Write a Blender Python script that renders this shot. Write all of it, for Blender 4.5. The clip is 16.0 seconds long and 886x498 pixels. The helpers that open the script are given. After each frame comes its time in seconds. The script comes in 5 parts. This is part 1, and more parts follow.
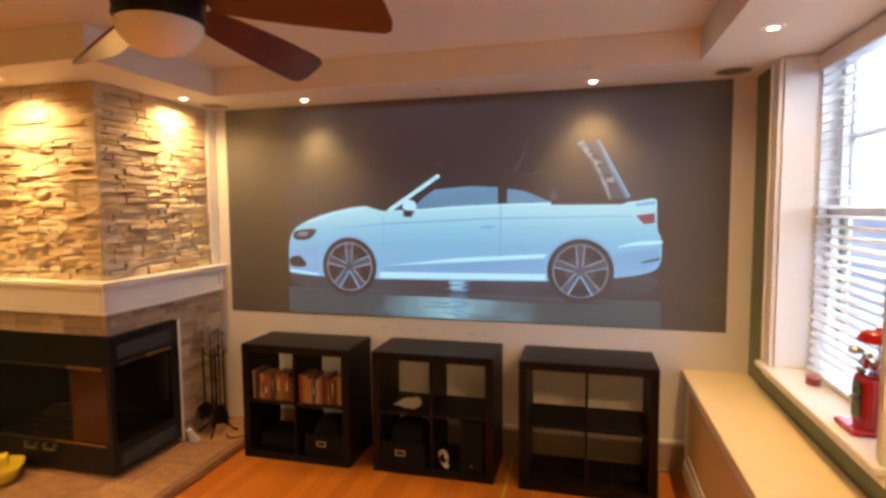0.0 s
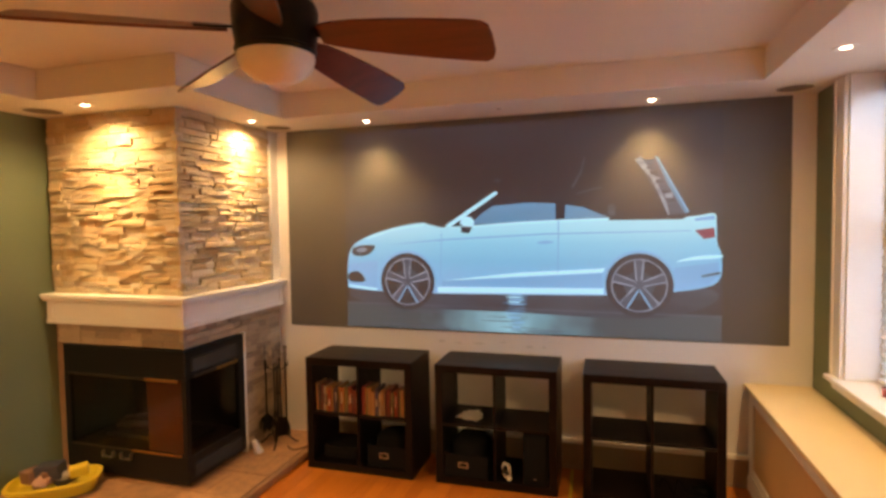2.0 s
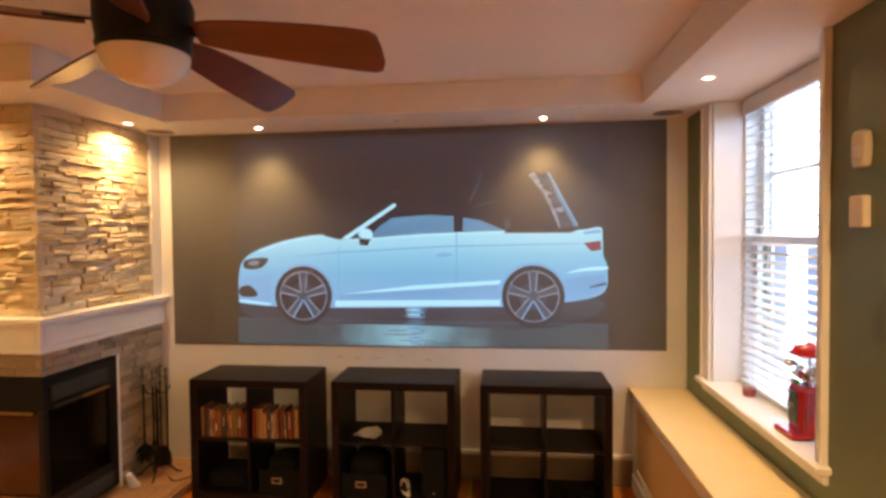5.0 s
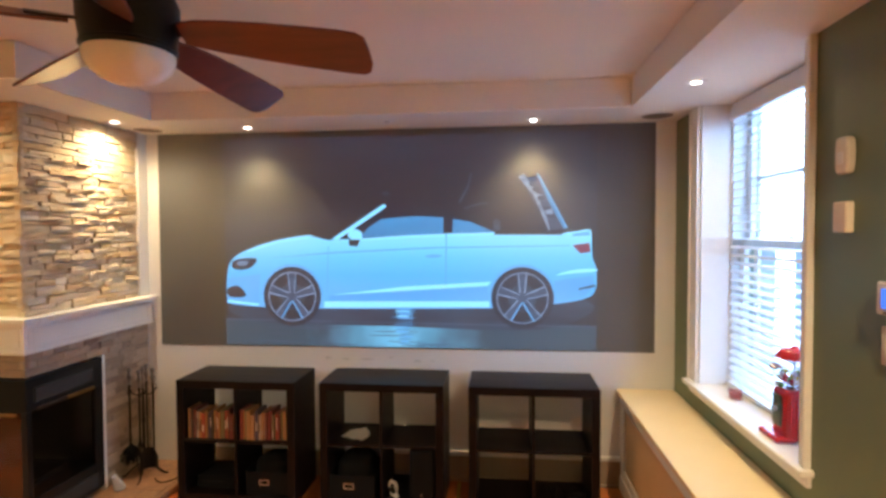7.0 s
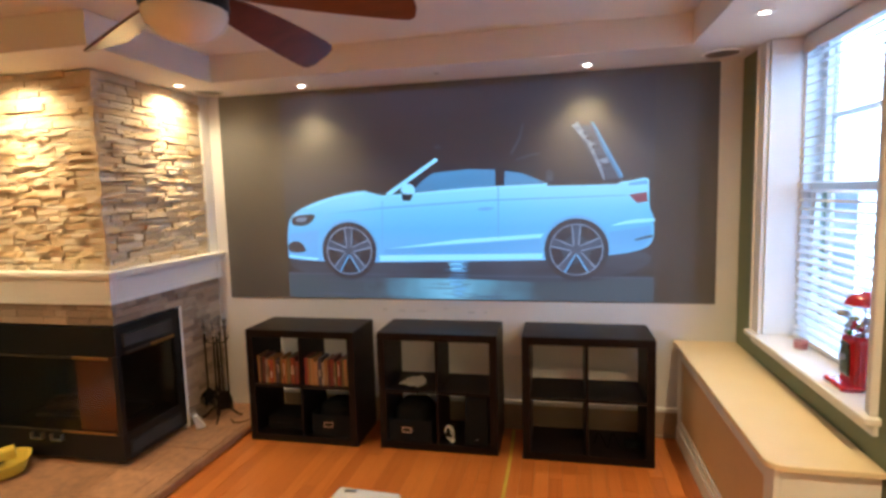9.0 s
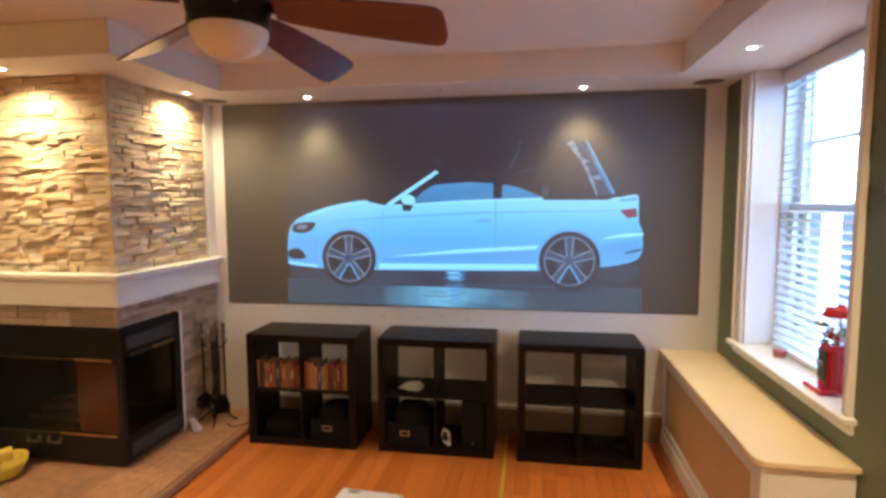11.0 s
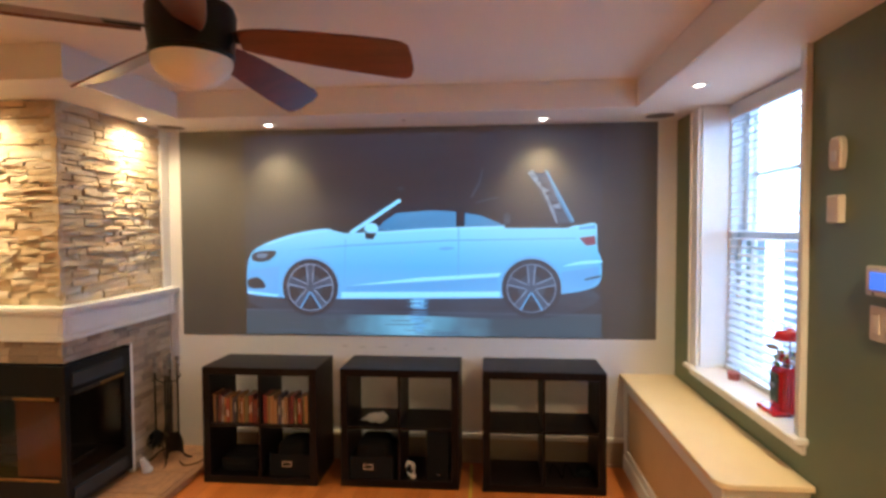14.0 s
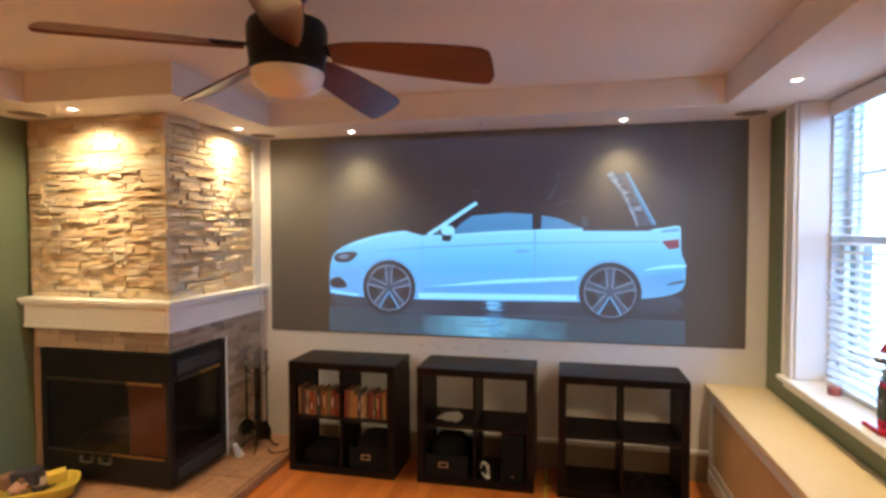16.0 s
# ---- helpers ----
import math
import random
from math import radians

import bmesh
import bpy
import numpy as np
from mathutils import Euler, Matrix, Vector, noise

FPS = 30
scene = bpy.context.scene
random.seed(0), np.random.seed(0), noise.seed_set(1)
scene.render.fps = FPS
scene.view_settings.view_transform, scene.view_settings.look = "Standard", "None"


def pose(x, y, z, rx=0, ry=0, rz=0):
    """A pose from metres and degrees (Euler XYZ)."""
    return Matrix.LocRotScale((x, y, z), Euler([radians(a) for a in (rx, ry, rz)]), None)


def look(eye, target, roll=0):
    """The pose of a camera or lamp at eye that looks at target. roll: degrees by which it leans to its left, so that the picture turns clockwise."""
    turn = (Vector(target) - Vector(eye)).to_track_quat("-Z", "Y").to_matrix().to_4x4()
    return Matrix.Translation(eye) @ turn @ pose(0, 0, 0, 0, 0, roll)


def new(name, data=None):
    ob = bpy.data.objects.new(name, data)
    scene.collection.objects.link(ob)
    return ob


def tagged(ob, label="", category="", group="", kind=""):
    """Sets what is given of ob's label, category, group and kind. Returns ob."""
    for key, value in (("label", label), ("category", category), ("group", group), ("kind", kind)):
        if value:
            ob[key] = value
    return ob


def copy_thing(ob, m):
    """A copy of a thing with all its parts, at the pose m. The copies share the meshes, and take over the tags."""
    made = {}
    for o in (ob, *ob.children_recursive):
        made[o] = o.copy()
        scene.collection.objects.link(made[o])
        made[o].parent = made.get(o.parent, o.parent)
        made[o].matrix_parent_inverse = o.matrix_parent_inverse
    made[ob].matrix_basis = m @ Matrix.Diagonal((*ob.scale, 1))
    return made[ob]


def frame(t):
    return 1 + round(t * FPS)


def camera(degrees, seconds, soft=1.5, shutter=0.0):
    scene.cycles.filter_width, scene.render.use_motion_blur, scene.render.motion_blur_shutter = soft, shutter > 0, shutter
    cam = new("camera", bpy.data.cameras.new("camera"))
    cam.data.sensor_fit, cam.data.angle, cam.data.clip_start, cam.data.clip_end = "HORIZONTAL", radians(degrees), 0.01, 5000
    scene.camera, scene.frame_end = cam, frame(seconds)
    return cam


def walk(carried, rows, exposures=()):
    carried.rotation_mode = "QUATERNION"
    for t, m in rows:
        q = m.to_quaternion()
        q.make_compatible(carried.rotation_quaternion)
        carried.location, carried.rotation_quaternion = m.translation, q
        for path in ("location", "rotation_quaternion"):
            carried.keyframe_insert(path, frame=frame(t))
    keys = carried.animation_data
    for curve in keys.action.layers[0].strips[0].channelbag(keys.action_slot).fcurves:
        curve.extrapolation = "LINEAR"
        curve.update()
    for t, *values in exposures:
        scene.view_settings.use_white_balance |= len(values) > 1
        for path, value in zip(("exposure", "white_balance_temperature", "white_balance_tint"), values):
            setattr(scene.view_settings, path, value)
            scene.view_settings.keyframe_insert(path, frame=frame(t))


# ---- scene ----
cam = camera(78.7, 16.0, soft=3.1)
PATH = [
    (0, (1.192, 0.894, 1.704), (0.68, 2.821, 1.552), -0.5),
    (0.5, (1.074, 0.817, 1.698), (0.695, 2.777, 1.568), -1.4),
    (1, (0.985, 0.762, 1.71), (0.633, 2.727, 1.587), -0.9),
    (1.5, (0.978, 0.745, 1.725), (0.542, 2.694, 1.614), -0.4),
    (2, (0.943, 0.73, 1.714), (0.367, 2.643, 1.619), -0.9),
    (2.5, (0.955, 0.737, 1.718), (0.377, 2.65, 1.636), -1.0),
    (3, (0.969, 0.76, 1.719), (0.526, 2.709, 1.652), -0.6),
    (3.5, (0.98, 0.78, 1.727), (0.623, 2.747, 1.663), -0.4),
    (4, (0.972, 0.784, 1.731), (0.706, 2.765, 1.667), -0.3),
    (4.5, (0.98, 0.784, 1.727), (0.732, 2.768, 1.665), -0.6),
    (7, (1.008, 0.79, 1.74), (0.796, 2.778, 1.676), -0.3),
    (7.5, (1.005, 0.792, 1.742), (0.67, 2.763, 1.675), -0.5),
    (8, (0.975, 0.779, 1.74), (0.592, 2.741, 1.673), -0.6),
    (8.5, (0.974, 0.77, 1.739), (0.59, 2.731, 1.666), -1.1),
    (9, (1.044, 0.768, 1.689), (0.623, 2.712, 1.483), -1.6),
    (9.2, (1.079, 0.788, 1.689), (0.561, 2.707, 1.469), -1.9),
    (11.3, (0.859, 0.57, 1.707), (0.549, 2.539, 1.547), -0.2),
    (11.5, (0.845, 0.56, 1.697), (0.495, 2.524, 1.551), -1.4),
    (12, (0.84, 0.564, 1.704), (0.462, 2.525, 1.6), -1.3),
    (12.5, (0.813, 0.578, 1.729), (0.463, 2.545, 1.633), -0.9),
    (13, (0.819, 0.588, 1.729), (0.565, 2.570, 1.635), -1.0),
    (13.5, (0.856, 0.597, 1.724), (0.658, 2.585, 1.640), -1.0),
    (14, (0.869, 0.593, 1.717), (0.691, 2.584, 1.641), -0.3),
    (14.5, (0.859, 0.581, 1.713), (0.601, 2.563, 1.642), 0.0),
    (15, (0.857, 0.569, 1.714), (0.516, 2.538, 1.647), 0.1),
    (15.5, (0.845, 0.561, 1.722), (0.463, 2.523, 1.654), -0.4),
    (16, (0.851, 0.551, 1.719), (0.408, 2.5, 1.652), -0.1),
]
# the clip's white balance is warmer while the red film runs
BALANCE = [(0.0, -0.05, 6900, 27), (4.7, -0.05, 6900, 27), (6.5, 0.12, 5080, 17), (8.0, 0.06, 5080, 17), (9.0, 0.0, 5080, 17), (16.0, 0.02, 5080, 17)]
walk(cam, [(t, look(eye, target, roll)) for t, eye, target, roll in PATH], BALANCE)

# ---- world and light ----
world = bpy.data.worlds.new("world")
scene.world = world
world.use_nodes = True
wn = world.node_tree.nodes
sky = wn.new("ShaderNodeTexSky")
sky.sky_type, sky.sun_disc = "NISHITA", False
sky.sun_elevation, sky.sun_rotation = radians(35), radians(100)
wn["Background"].inputs[1].default_value = 0.1
world.node_tree.links.new(sky.outputs[0], wn["Background"].inputs[0])

SPOT_WATTS = 205.0
SPOT_COLOUR = (1.0, 0.690, 0.275)
DAY_STRENGTH = 8.3


# ---- small builders ----
def thing(name, at=(0, 0, 0), label="", category="", group="", kind=""):
    ob = new(name)
    ob.location = at
    ob.empty_display_size = 0.05
    return tagged(ob, label, category, group, kind)


def base_of(ob):
    at = Vector((0, 0, 0))
    while ob is not None:
        at += ob.location
        ob = ob.parent
    return at


def finish(name, bm, material, smooth=False):
    me = bpy.data.meshes.new(name)
    bmesh.ops.recalc_face_normals(bm, faces=bm.faces)
    if smooth:
        for f in bm.faces:
            f.smooth = True
    bm.to_mesh(me)
    bm.free()
    me.materials.append(material)
    if smooth:
        me.set_sharp_from_angle(angle=radians(38))
    return me


def part(name, bm, material, parent, label="", smooth=False):
    """Links a bmesh, in world metres, as one mesh under a thing or part."""
    bmesh.ops.translate(bm, verts=bm.verts, vec=-base_of(parent))
    ob = new(name, finish(name, bm, material, smooth))
    ob.parent = parent
    return tagged(ob, label)


def solo(name, bm, material, label="", category="", group="", kind="", smooth=False):
    return tagged(new(name, finish(name, bm, material, smooth)), label, category, group, kind)


def box(x0, x1, y0, y1, z0, z1, bevel=0.0, bm=None, segments=2):
    own = bmesh.new()
    bmesh.ops.create_cube(own, size=1)
    for v in own.verts:
        v.co = Vector(((x0, x1)[v.co.x > 0], (y0, y1)[v.co.y > 0], (z0, z1)[v.co.z > 0]))
    if bevel:
        bmesh.ops.bevel(own, geom=list(own.edges), offset=bevel, segments=segments, affect="EDGES", profile=0.5)
    return own if bm is None else merge(bm, own)


def merge(bm, other):
    me = bpy.data.meshes.new("tmp")
    other.to_mesh(me)
    other.free()
    bm.from_mesh(me)
    bpy.data.meshes.remove(me)
    return bm


def lathe(profile, at, steps=32, bm=None):
    """Turns (radius, height) pairs round the upright axis at a place."""
    own = bmesh.new()
    rings = []
    for r, h in profile:
        if r < 1e-6:
            rings.append([own.verts.new((at[0], at[1], at[2] + h))])
        else:
            rings.append([own.verts.new((at[0] + r * math.cos(2 * math.pi * k / steps), at[1] + r * math.sin(2 * math.pi * k / steps), at[2] + h)) for k in range(steps)])
    for a, b in zip(rings, rings[1:]):
        for k in range(steps):
            j = (k + 1) % steps
            if len(a) == 1 and len(b) == 1:
                continue
            if len(a) == 1:
                own.faces.new((a[0], b[k], b[j]))
            elif len(b) == 1:
                own.faces.new((a[k], a[j], b[0]))
            else:
                own.faces.new((a[k], a[j], b[j], b[k]))
    return own if bm is None else merge(bm, own)


def rod(a, b, r, steps=10, bm=None, r2=None):
    a, b = Vector(a), Vector(b)
    own = bmesh.new()
    bmesh.ops.create_cone(own, cap_ends=True, segments=steps, radius1=r, radius2=r if r2 is None else r2, depth=(b - a).length)
    m = Matrix.Translation((a + b) / 2) @ (b - a).to_track_quat("Z", "Y").to_matrix().to_4x4()
    bmesh.ops.transform(own, verts=own.verts, matrix=m)
    return own if bm is None else merge(bm, own)


def tube(points, r, bm=None, steps=8):
    """A round cable or wire along points."""
    own = bmesh.new()
    pts = [Vector(p) for p in points]
    rings = []
    for k, p in enumerate(pts):
        d = (pts[min(k + 1, len(pts) - 1)] - pts[max(k - 1, 0)]).normalized()
        q = d.to_track_quat("Z", "Y")
        rings.append([own.verts.new(p + q @ Vector((r * math.cos(2 * math.pi * s / steps), r * math.sin(2 * math.pi * s / steps), 0))) for s in range(steps)])
    for a, b in zip(rings, rings[1:]):
        for s in range(steps):
            own.faces.new((a[s], a[(s + 1) % steps], b[(s + 1) % steps], b[s]))
    own.faces.new(rings[0][::-1])
    own.faces.new(rings[-1])
    return own if bm is None else merge(bm, own)


def prism(outline, axis, lo, hi, bevel=0.0):
    """A plate with the given outline in the two other axes, from lo to hi along axis."""
    own = bmesh.new()
    others = [n for n in range(3) if n != axis]
    def at(p, h):
        v = [0, 0, 0]
        v[others[0]], v[others[1]], v[axis] = p[0], p[1], h
        return own.verts.new(v)
    a, b = [at(p, lo) for p in outline], [at(p, hi) for p in outline]
    own.faces.new(a)
    own.faces.new(b[::-1])
    for k in range(len(a)):
        own.faces.new((a[k], a[(k + 1) % len(a)], b[(k + 1) % len(a)], b[k]))
    bmesh.ops.recalc_face_normals(own, faces=own.faces)
    if bevel:
        bmesh.ops.bevel(own, geom=list(own.edges), offset=bevel, segments=2, affect="EDGES", profile=0.5)
    return own


def smooth_loop(points, per=6):
    """A closed Catmull-Rom line through a few control points."""
    out, n = [], len(points)
    for k in range(n):
        p0, p1, p2, p3 = (Vector(points[(k + d) % n]) for d in (-1, 0, 1, 2))
        for s in range(per):
            t = s / per
            out.append(0.5 * ((2 * p1) + (p2 - p0) * t + (2 * p0 - 5 * p1 + 4 * p2 - p3) * t * t + (3 * p1 - p0 - 3 * p2 + p3) * t**3))
    return [tuple(p) for p in out]


# ---- materials ----
def material(name, a, b=None, rough=0.5, metal=0.0, scale=6.0, fine=60.0, bump=0.1, stretch=(1, 1, 1), vary=0.0, rough_vary=0.1, coat=0.0, fine_mix=0.35, islands=False, depth=0.004, spec=0.5):
    """A surface with two scales of variation between colours a and b, relief, and uneven gloss. vary: how far single pieces differ."""
    m = bpy.data.materials.new(name)
    m.use_nodes = True
    nodes, links = m.node_tree.nodes, m.node_tree.links
    p = nodes["Principled BSDF"]
    b = b or tuple(c * 0.8 for c in a)
    co, mp = nodes.new("ShaderNodeTexCoord"), nodes.new("ShaderNodeMapping")
    mp.inputs["Scale"].default_value = stretch
    links.new(co.outputs["Object"], mp.inputs["Vector"])
    if vary or islands:
        if islands:
            geo = nodes.new("ShaderNodeNewGeometry")
            rnd = geo.outputs["Random Per Island"]
        else:
            info = nodes.new("ShaderNodeObjectInfo")
            rnd = info.outputs["Random"]
        shift = nodes.new("ShaderNodeVectorMath")
        shift.operation = "SCALE"
        shift.inputs[0].default_value = (17, 29, 41)
        links.new(rnd, shift.inputs["Scale"])
        links.new(shift.outputs[0], mp.inputs["Location"])
    big, small = nodes.new("ShaderNodeTexNoise"), nodes.new("ShaderNodeTexNoise")
    big.inputs["Scale"].default_value, small.inputs["Scale"].default_value = scale, fine
    big.inputs["Detail"].default_value, small.inputs["Detail"].default_value = 4, 6
    for n in (big, small):
        links.new(mp.outputs[0], n.inputs["Vector"])
    blend = nodes.new("ShaderNodeMix")
    blend.inputs[0].default_value = fine_mix
    links.new(big.outputs[0], blend.inputs[2])
    links.new(small.outputs[0], blend.inputs[3])
    value = blend.outputs[0]
    if vary:
        add = nodes.new("ShaderNodeMath")
        add.operation = "MULTIPLY_ADD"
        add.inputs[1].default_value = vary
        links.new(rnd, add.inputs[0])
        off = nodes.new("ShaderNodeMath")
        off.operation = "SUBTRACT"
        off.inputs[1].default_value = vary / 2
        links.new(value, off.inputs[0])
        links.new(off.outputs[0], add.inputs[2])
        value = add.outputs[0]
    ramp = nodes.new("ShaderNodeValToRGB")
    ramp.color_ramp.elements[0].position, ramp.color_ramp.elements[1].position = 0.3, 0.7
    ramp.color_ramp.elements[0].color, ramp.color_ramp.elements[1].color = (*b, 1), (*a, 1)
    links.new(value, ramp.inputs[0])
    links.new(ramp.outputs[0], p.inputs["Base Color"])
    rr = nodes.new("ShaderNodeMapRange")
    rr.inputs["To Min"].default_value, rr.inputs["To Max"].default_value = max(0.02, rough - rough_vary), min(1, rough + rough_vary)
    links.new(blend.outputs[0], rr.inputs[0])
    links.new(rr.outputs[0], p.inputs["Roughness"])
    p.inputs["Metallic"].default_value = metal
    p.inputs["Specular IOR Level"].default_value = spec
    p.inputs["Coat Weight"].default_value = coat
    p.inputs["Coat Roughness"].default_value = 0.15
    if bump:
        bp = nodes.new("ShaderNodeBump")
        bp.inputs["Strength"].default_value, bp.inputs["Distance"].default_value = bump, depth
        links.new(blend.outputs[0], bp.inputs["Height"])
        links.new(bp.outputs[0], p.inputs["Normal"])
    return m


def glowing(name, colour, strength, second=None, scale=3.0, base=(0.1, 0.1, 0.1), rough=0.9):
    """A lit surface: its own paint, and the light that it gives."""
    m = bpy.data.materials.new(name)
    m.use_nodes = True
    nodes, links = m.node_tree.nodes, m.node_tree.links
    p = nodes["Principled BSDF"]
    p.inputs["Base Color"].default_value, p.inputs["Roughness"].default_value = (*base, 1), rough
    p.inputs["Emission Color"].default_value, p.inputs["Emission Strength"].default_value = (*colour, 1), strength
    if second:
        co, mp, n, r = (nodes.new("ShaderNode" + k) for k in ("TexCoord", "Mapping", "TexNoise", "ValToRGB"))
        mp.inputs["Scale"].default_value = (0.5, 1, 2.5)
        n.inputs["Scale"].default_value = scale
        r.color_ramp.elements[0].color, r.color_ramp.elements[1].color = (*colour, 1), (*second, 1)
        r.color_ramp.elements[0].position, r.color_ramp.elements[1].position = 0.35, 0.65
        links.new(co.outputs["Object"], mp.inputs[0])
        links.new(mp.outputs[0], n.inputs["Vector"])
        links.new(n.outputs[0], r.inputs[0])
        links.new(r.outputs[0], p.inputs["Emission Color"])
    return m


def pane(name, tint=(1, 1, 1), gloss=0.06, rough=0.02):
    """Thin glass: it lets light straight through and mirrors a little."""
    m = bpy.data.materials.new(name)
    m.use_nodes = True
    nodes, links = m.node_tree.nodes, m.node_tree.links
    nodes.remove(nodes["Principled BSDF"])
    t, g, x = (nodes.new("ShaderNode" + k) for k in ("BsdfTransparent", "BsdfGlossy", "MixShader"))
    t.inputs[0].default_value = (*tint, 1)
    g.inputs["Roughness"].default_value = rough
    x.inputs[0].default_value = gloss
    links.new(t.outputs[0], x.inputs[1])
    links.new(g.outputs[0], x.inputs[2])
    links.new(x.outputs[0], nodes["Material Output"].inputs[0])
    return m


CREAM = material("cream_wall_paint", (0.75, 0.735, 0.73), (0.70, 0.685, 0.675), 0.6, scale=2.5, fine=120, bump=0.06)
CEILING = material("ceiling_paint", (0.76, 0.735, 0.705), (0.71, 0.685, 0.65), 0.7, scale=1.5, fine=150, bump=0.05)
GREEN = material("green_wall_paint", (0.148, 0.185, 0.105), (0.125, 0.16, 0.09), 0.5, scale=2.0, fine=140, bump=0.06)
TRIM = material("trim_paint", (0.78, 0.76, 0.73), (0.72, 0.70, 0.665), 0.35, scale=5, fine=70, bump=0.05)
GLOSSTRIM = material("gloss_trim_paint", (0.78, 0.77, 0.75), (0.73, 0.72, 0.69), 0.16, scale=5, fine=70, bump=0.02, rough_vary=0.04, coat=0.4)
BOARD = material("brown_board_paint", (0.40, 0.31, 0.22), (0.32, 0.24, 0.165), 0.45, scale=3, fine=80, bump=0.06)
STONEBED = material("pale_stone_mortar", (0.50, 0.42, 0.31), (0.36, 0.29, 0.21), 0.9, scale=8, fine=90, bump=0.4)
GREY = material("grey_screen_paint", (0.128, 0.124, 0.121), (0.113, 0.109, 0.106), 0.55, scale=2.0, fine=160, bump=0.05)
OAK = material("orange_oak", (0.58, 0.185, 0.020), (0.38, 0.105, 0.010), 0.30, scale=3.0, fine=26, bump=0.06, stretch=(9, 0.8, 9), vary=0.28, coat=0.25, fine_mix=0.45)
STONE = material("ledge_stone", (1.0, 0.985, 0.93), (0.80, 0.75, 0.65), 0.85, scale=22, fine=110, bump=0.45, vary=0.45, depth=0.004, fine_mix=0.5)
# single ledge stones range from cream and gold to grey and brown
sn, sk = STONE.node_tree.nodes, STONE.node_tree.links
sinfo, stone_ramp, stone_mix = (sn.new("ShaderNode" + k) for k in ("ObjectInfo", "ValToRGB", "Mix"))
stone_mix.data_type, stone_mix.blend_type = "RGBA", "MULTIPLY"
stone_mix.inputs[0].default_value = 1.0
stone_ramp.color_ramp.elements[0].color = (0.74, 0.61, 0.42, 1)
stone_ramp.color_ramp.elements[1].color = (0.68, 0.59, 0.46, 1)
for pos, colour in ((0.15, (0.76, 0.67, 0.52)), (0.3, (0.70, 0.52, 0.29)), (0.42, (0.64, 0.57, 0.48)), (0.55, (0.78, 0.66, 0.46)), (0.7, (0.57, 0.43, 0.26)), (0.82, (0.71, 0.64, 0.54)), (0.92, (0.66, 0.51, 0.33))):
    stone_ramp.color_ramp.elements.new(pos).color = (*colour, 1)
own_ramp = next(n for n in sn if n.bl_idname == "ShaderNodeValToRGB" and n != stone_ramp)
sk.new(sinfo.outputs["Random"], stone_ramp.inputs[0])
sk.new(stone_ramp.outputs[0], stone_mix.inputs[6])
sk.new(own_ramp.outputs[0], stone_mix.inputs[7])
sk.new(stone_mix.outputs[2], sn["Principled BSDF"].inputs["Base Color"])
SLATE = material("slate_tile", (0.45, 0.34, 0.235), (0.22, 0.165, 0.12), 0.65, scale=16, fine=60, bump=0.5, vary=0.42, depth=0.005)
HEARTH = material("hearth_slate", (0.42, 0.215, 0.10), (0.18, 0.095, 0.05), 0.42, scale=5, fine=26, bump=0.25, vary=0.12, depth=0.005)
GROUT = material("grout", (0.26, 0.15, 0.085), (0.16, 0.095, 0.06), 0.9, scale=8, fine=90, bump=0.4)
BLACKWOOD = material("black_brown_veneer", (0.0085, 0.0048, 0.0046), (0.005, 0.0029, 0.0028), 0.38, scale=4, fine=60, bump=0.08, stretch=(1, 6, 6), spec=0.16)
BLACKMETAL = material("black_stove_enamel", (0.0075, 0.007, 0.007), (0.005, 0.0045, 0.0045), 0.42, scale=6, fine=120, bump=0.06, spec=0.28)
BRASS = material("aged_brass", (0.55, 0.30, 0.09), (0.35, 0.17, 0.05), 0.35, metal=1.0, scale=12, fine=90, bump=0.1)
# darker copy of the rail metal, for the stretches that catch no light
DIM_RAIL = material("dim_rail_stretch", (0.10, 0.075, 0.05), (0.06, 0.045, 0.03), 0.4, metal=0.8, scale=12, fine=90, bump=0.1)
IRON = material("wrought_iron", (0.03, 0.026, 0.024), (0.012, 0.011, 0.010), 0.5, metal=0.7, scale=20, fine=90, bump=0.3)
STEEL = material("brushed_nickel", (0.5, 0.47, 0.44), (0.35, 0.33, 0.3), 0.3, metal=1.0, scale=10, fine=100, bump=0.05)
BENCHTOP = material("cream_laminate_top", (0.78, 0.64, 0.39), (0.72, 0.57, 0.33), 0.4, scale=7, fine=190, bump=0.05, fine_mix=0.6)
PANEL = material("tan_panel", (0.62, 0.42, 0.21), (0.53, 0.34, 0.155), 0.5, scale=3, fine=60, bump=0.08)
WALNUT = material("mahogany_blade", (0.16, 0.036, 0.018), (0.08, 0.017, 0.009), 0.33, scale=3, fine=40, bump=0.06, stretch=(1, 8, 8), coat=0.3)
BRONZE = material("dark_bronze", (0.014, 0.012, 0.012), (0.008, 0.007, 0.007), 0.42, metal=0.6, scale=8, fine=90, bump=0.05)
OPAL = material("opal_glass", (0.84, 0.83, 0.81), (0.78, 0.77, 0.75), 0.25, scale=4, fine=60, bump=0.02)
BLIND = material("white_blind_slat", (0.80, 0.80, 0.80), (0.74, 0.74, 0.75), 0.4, scale=3, fine=80, bump=0.03)
GLASS = pane("window_glass")
STOVEGLASS = pane("smoked_stove_glass", (0.80, 0.76, 0.72), 0.042, 0.14)
# orange colour that stands in for the warm reflection in the stove glass
WARM_REFLECTION = material("painted_warm_reflection", (0.165, 0.042, 0.003), (0.095, 0.022, 0.002), 0.85, scale=8, fine=60, bump=0.4)
LOG = material("charred_log", (0.05, 0.03, 0.018), (0.015, 0.011, 0.009), 0.95, scale=12, fine=60, bump=0.6)
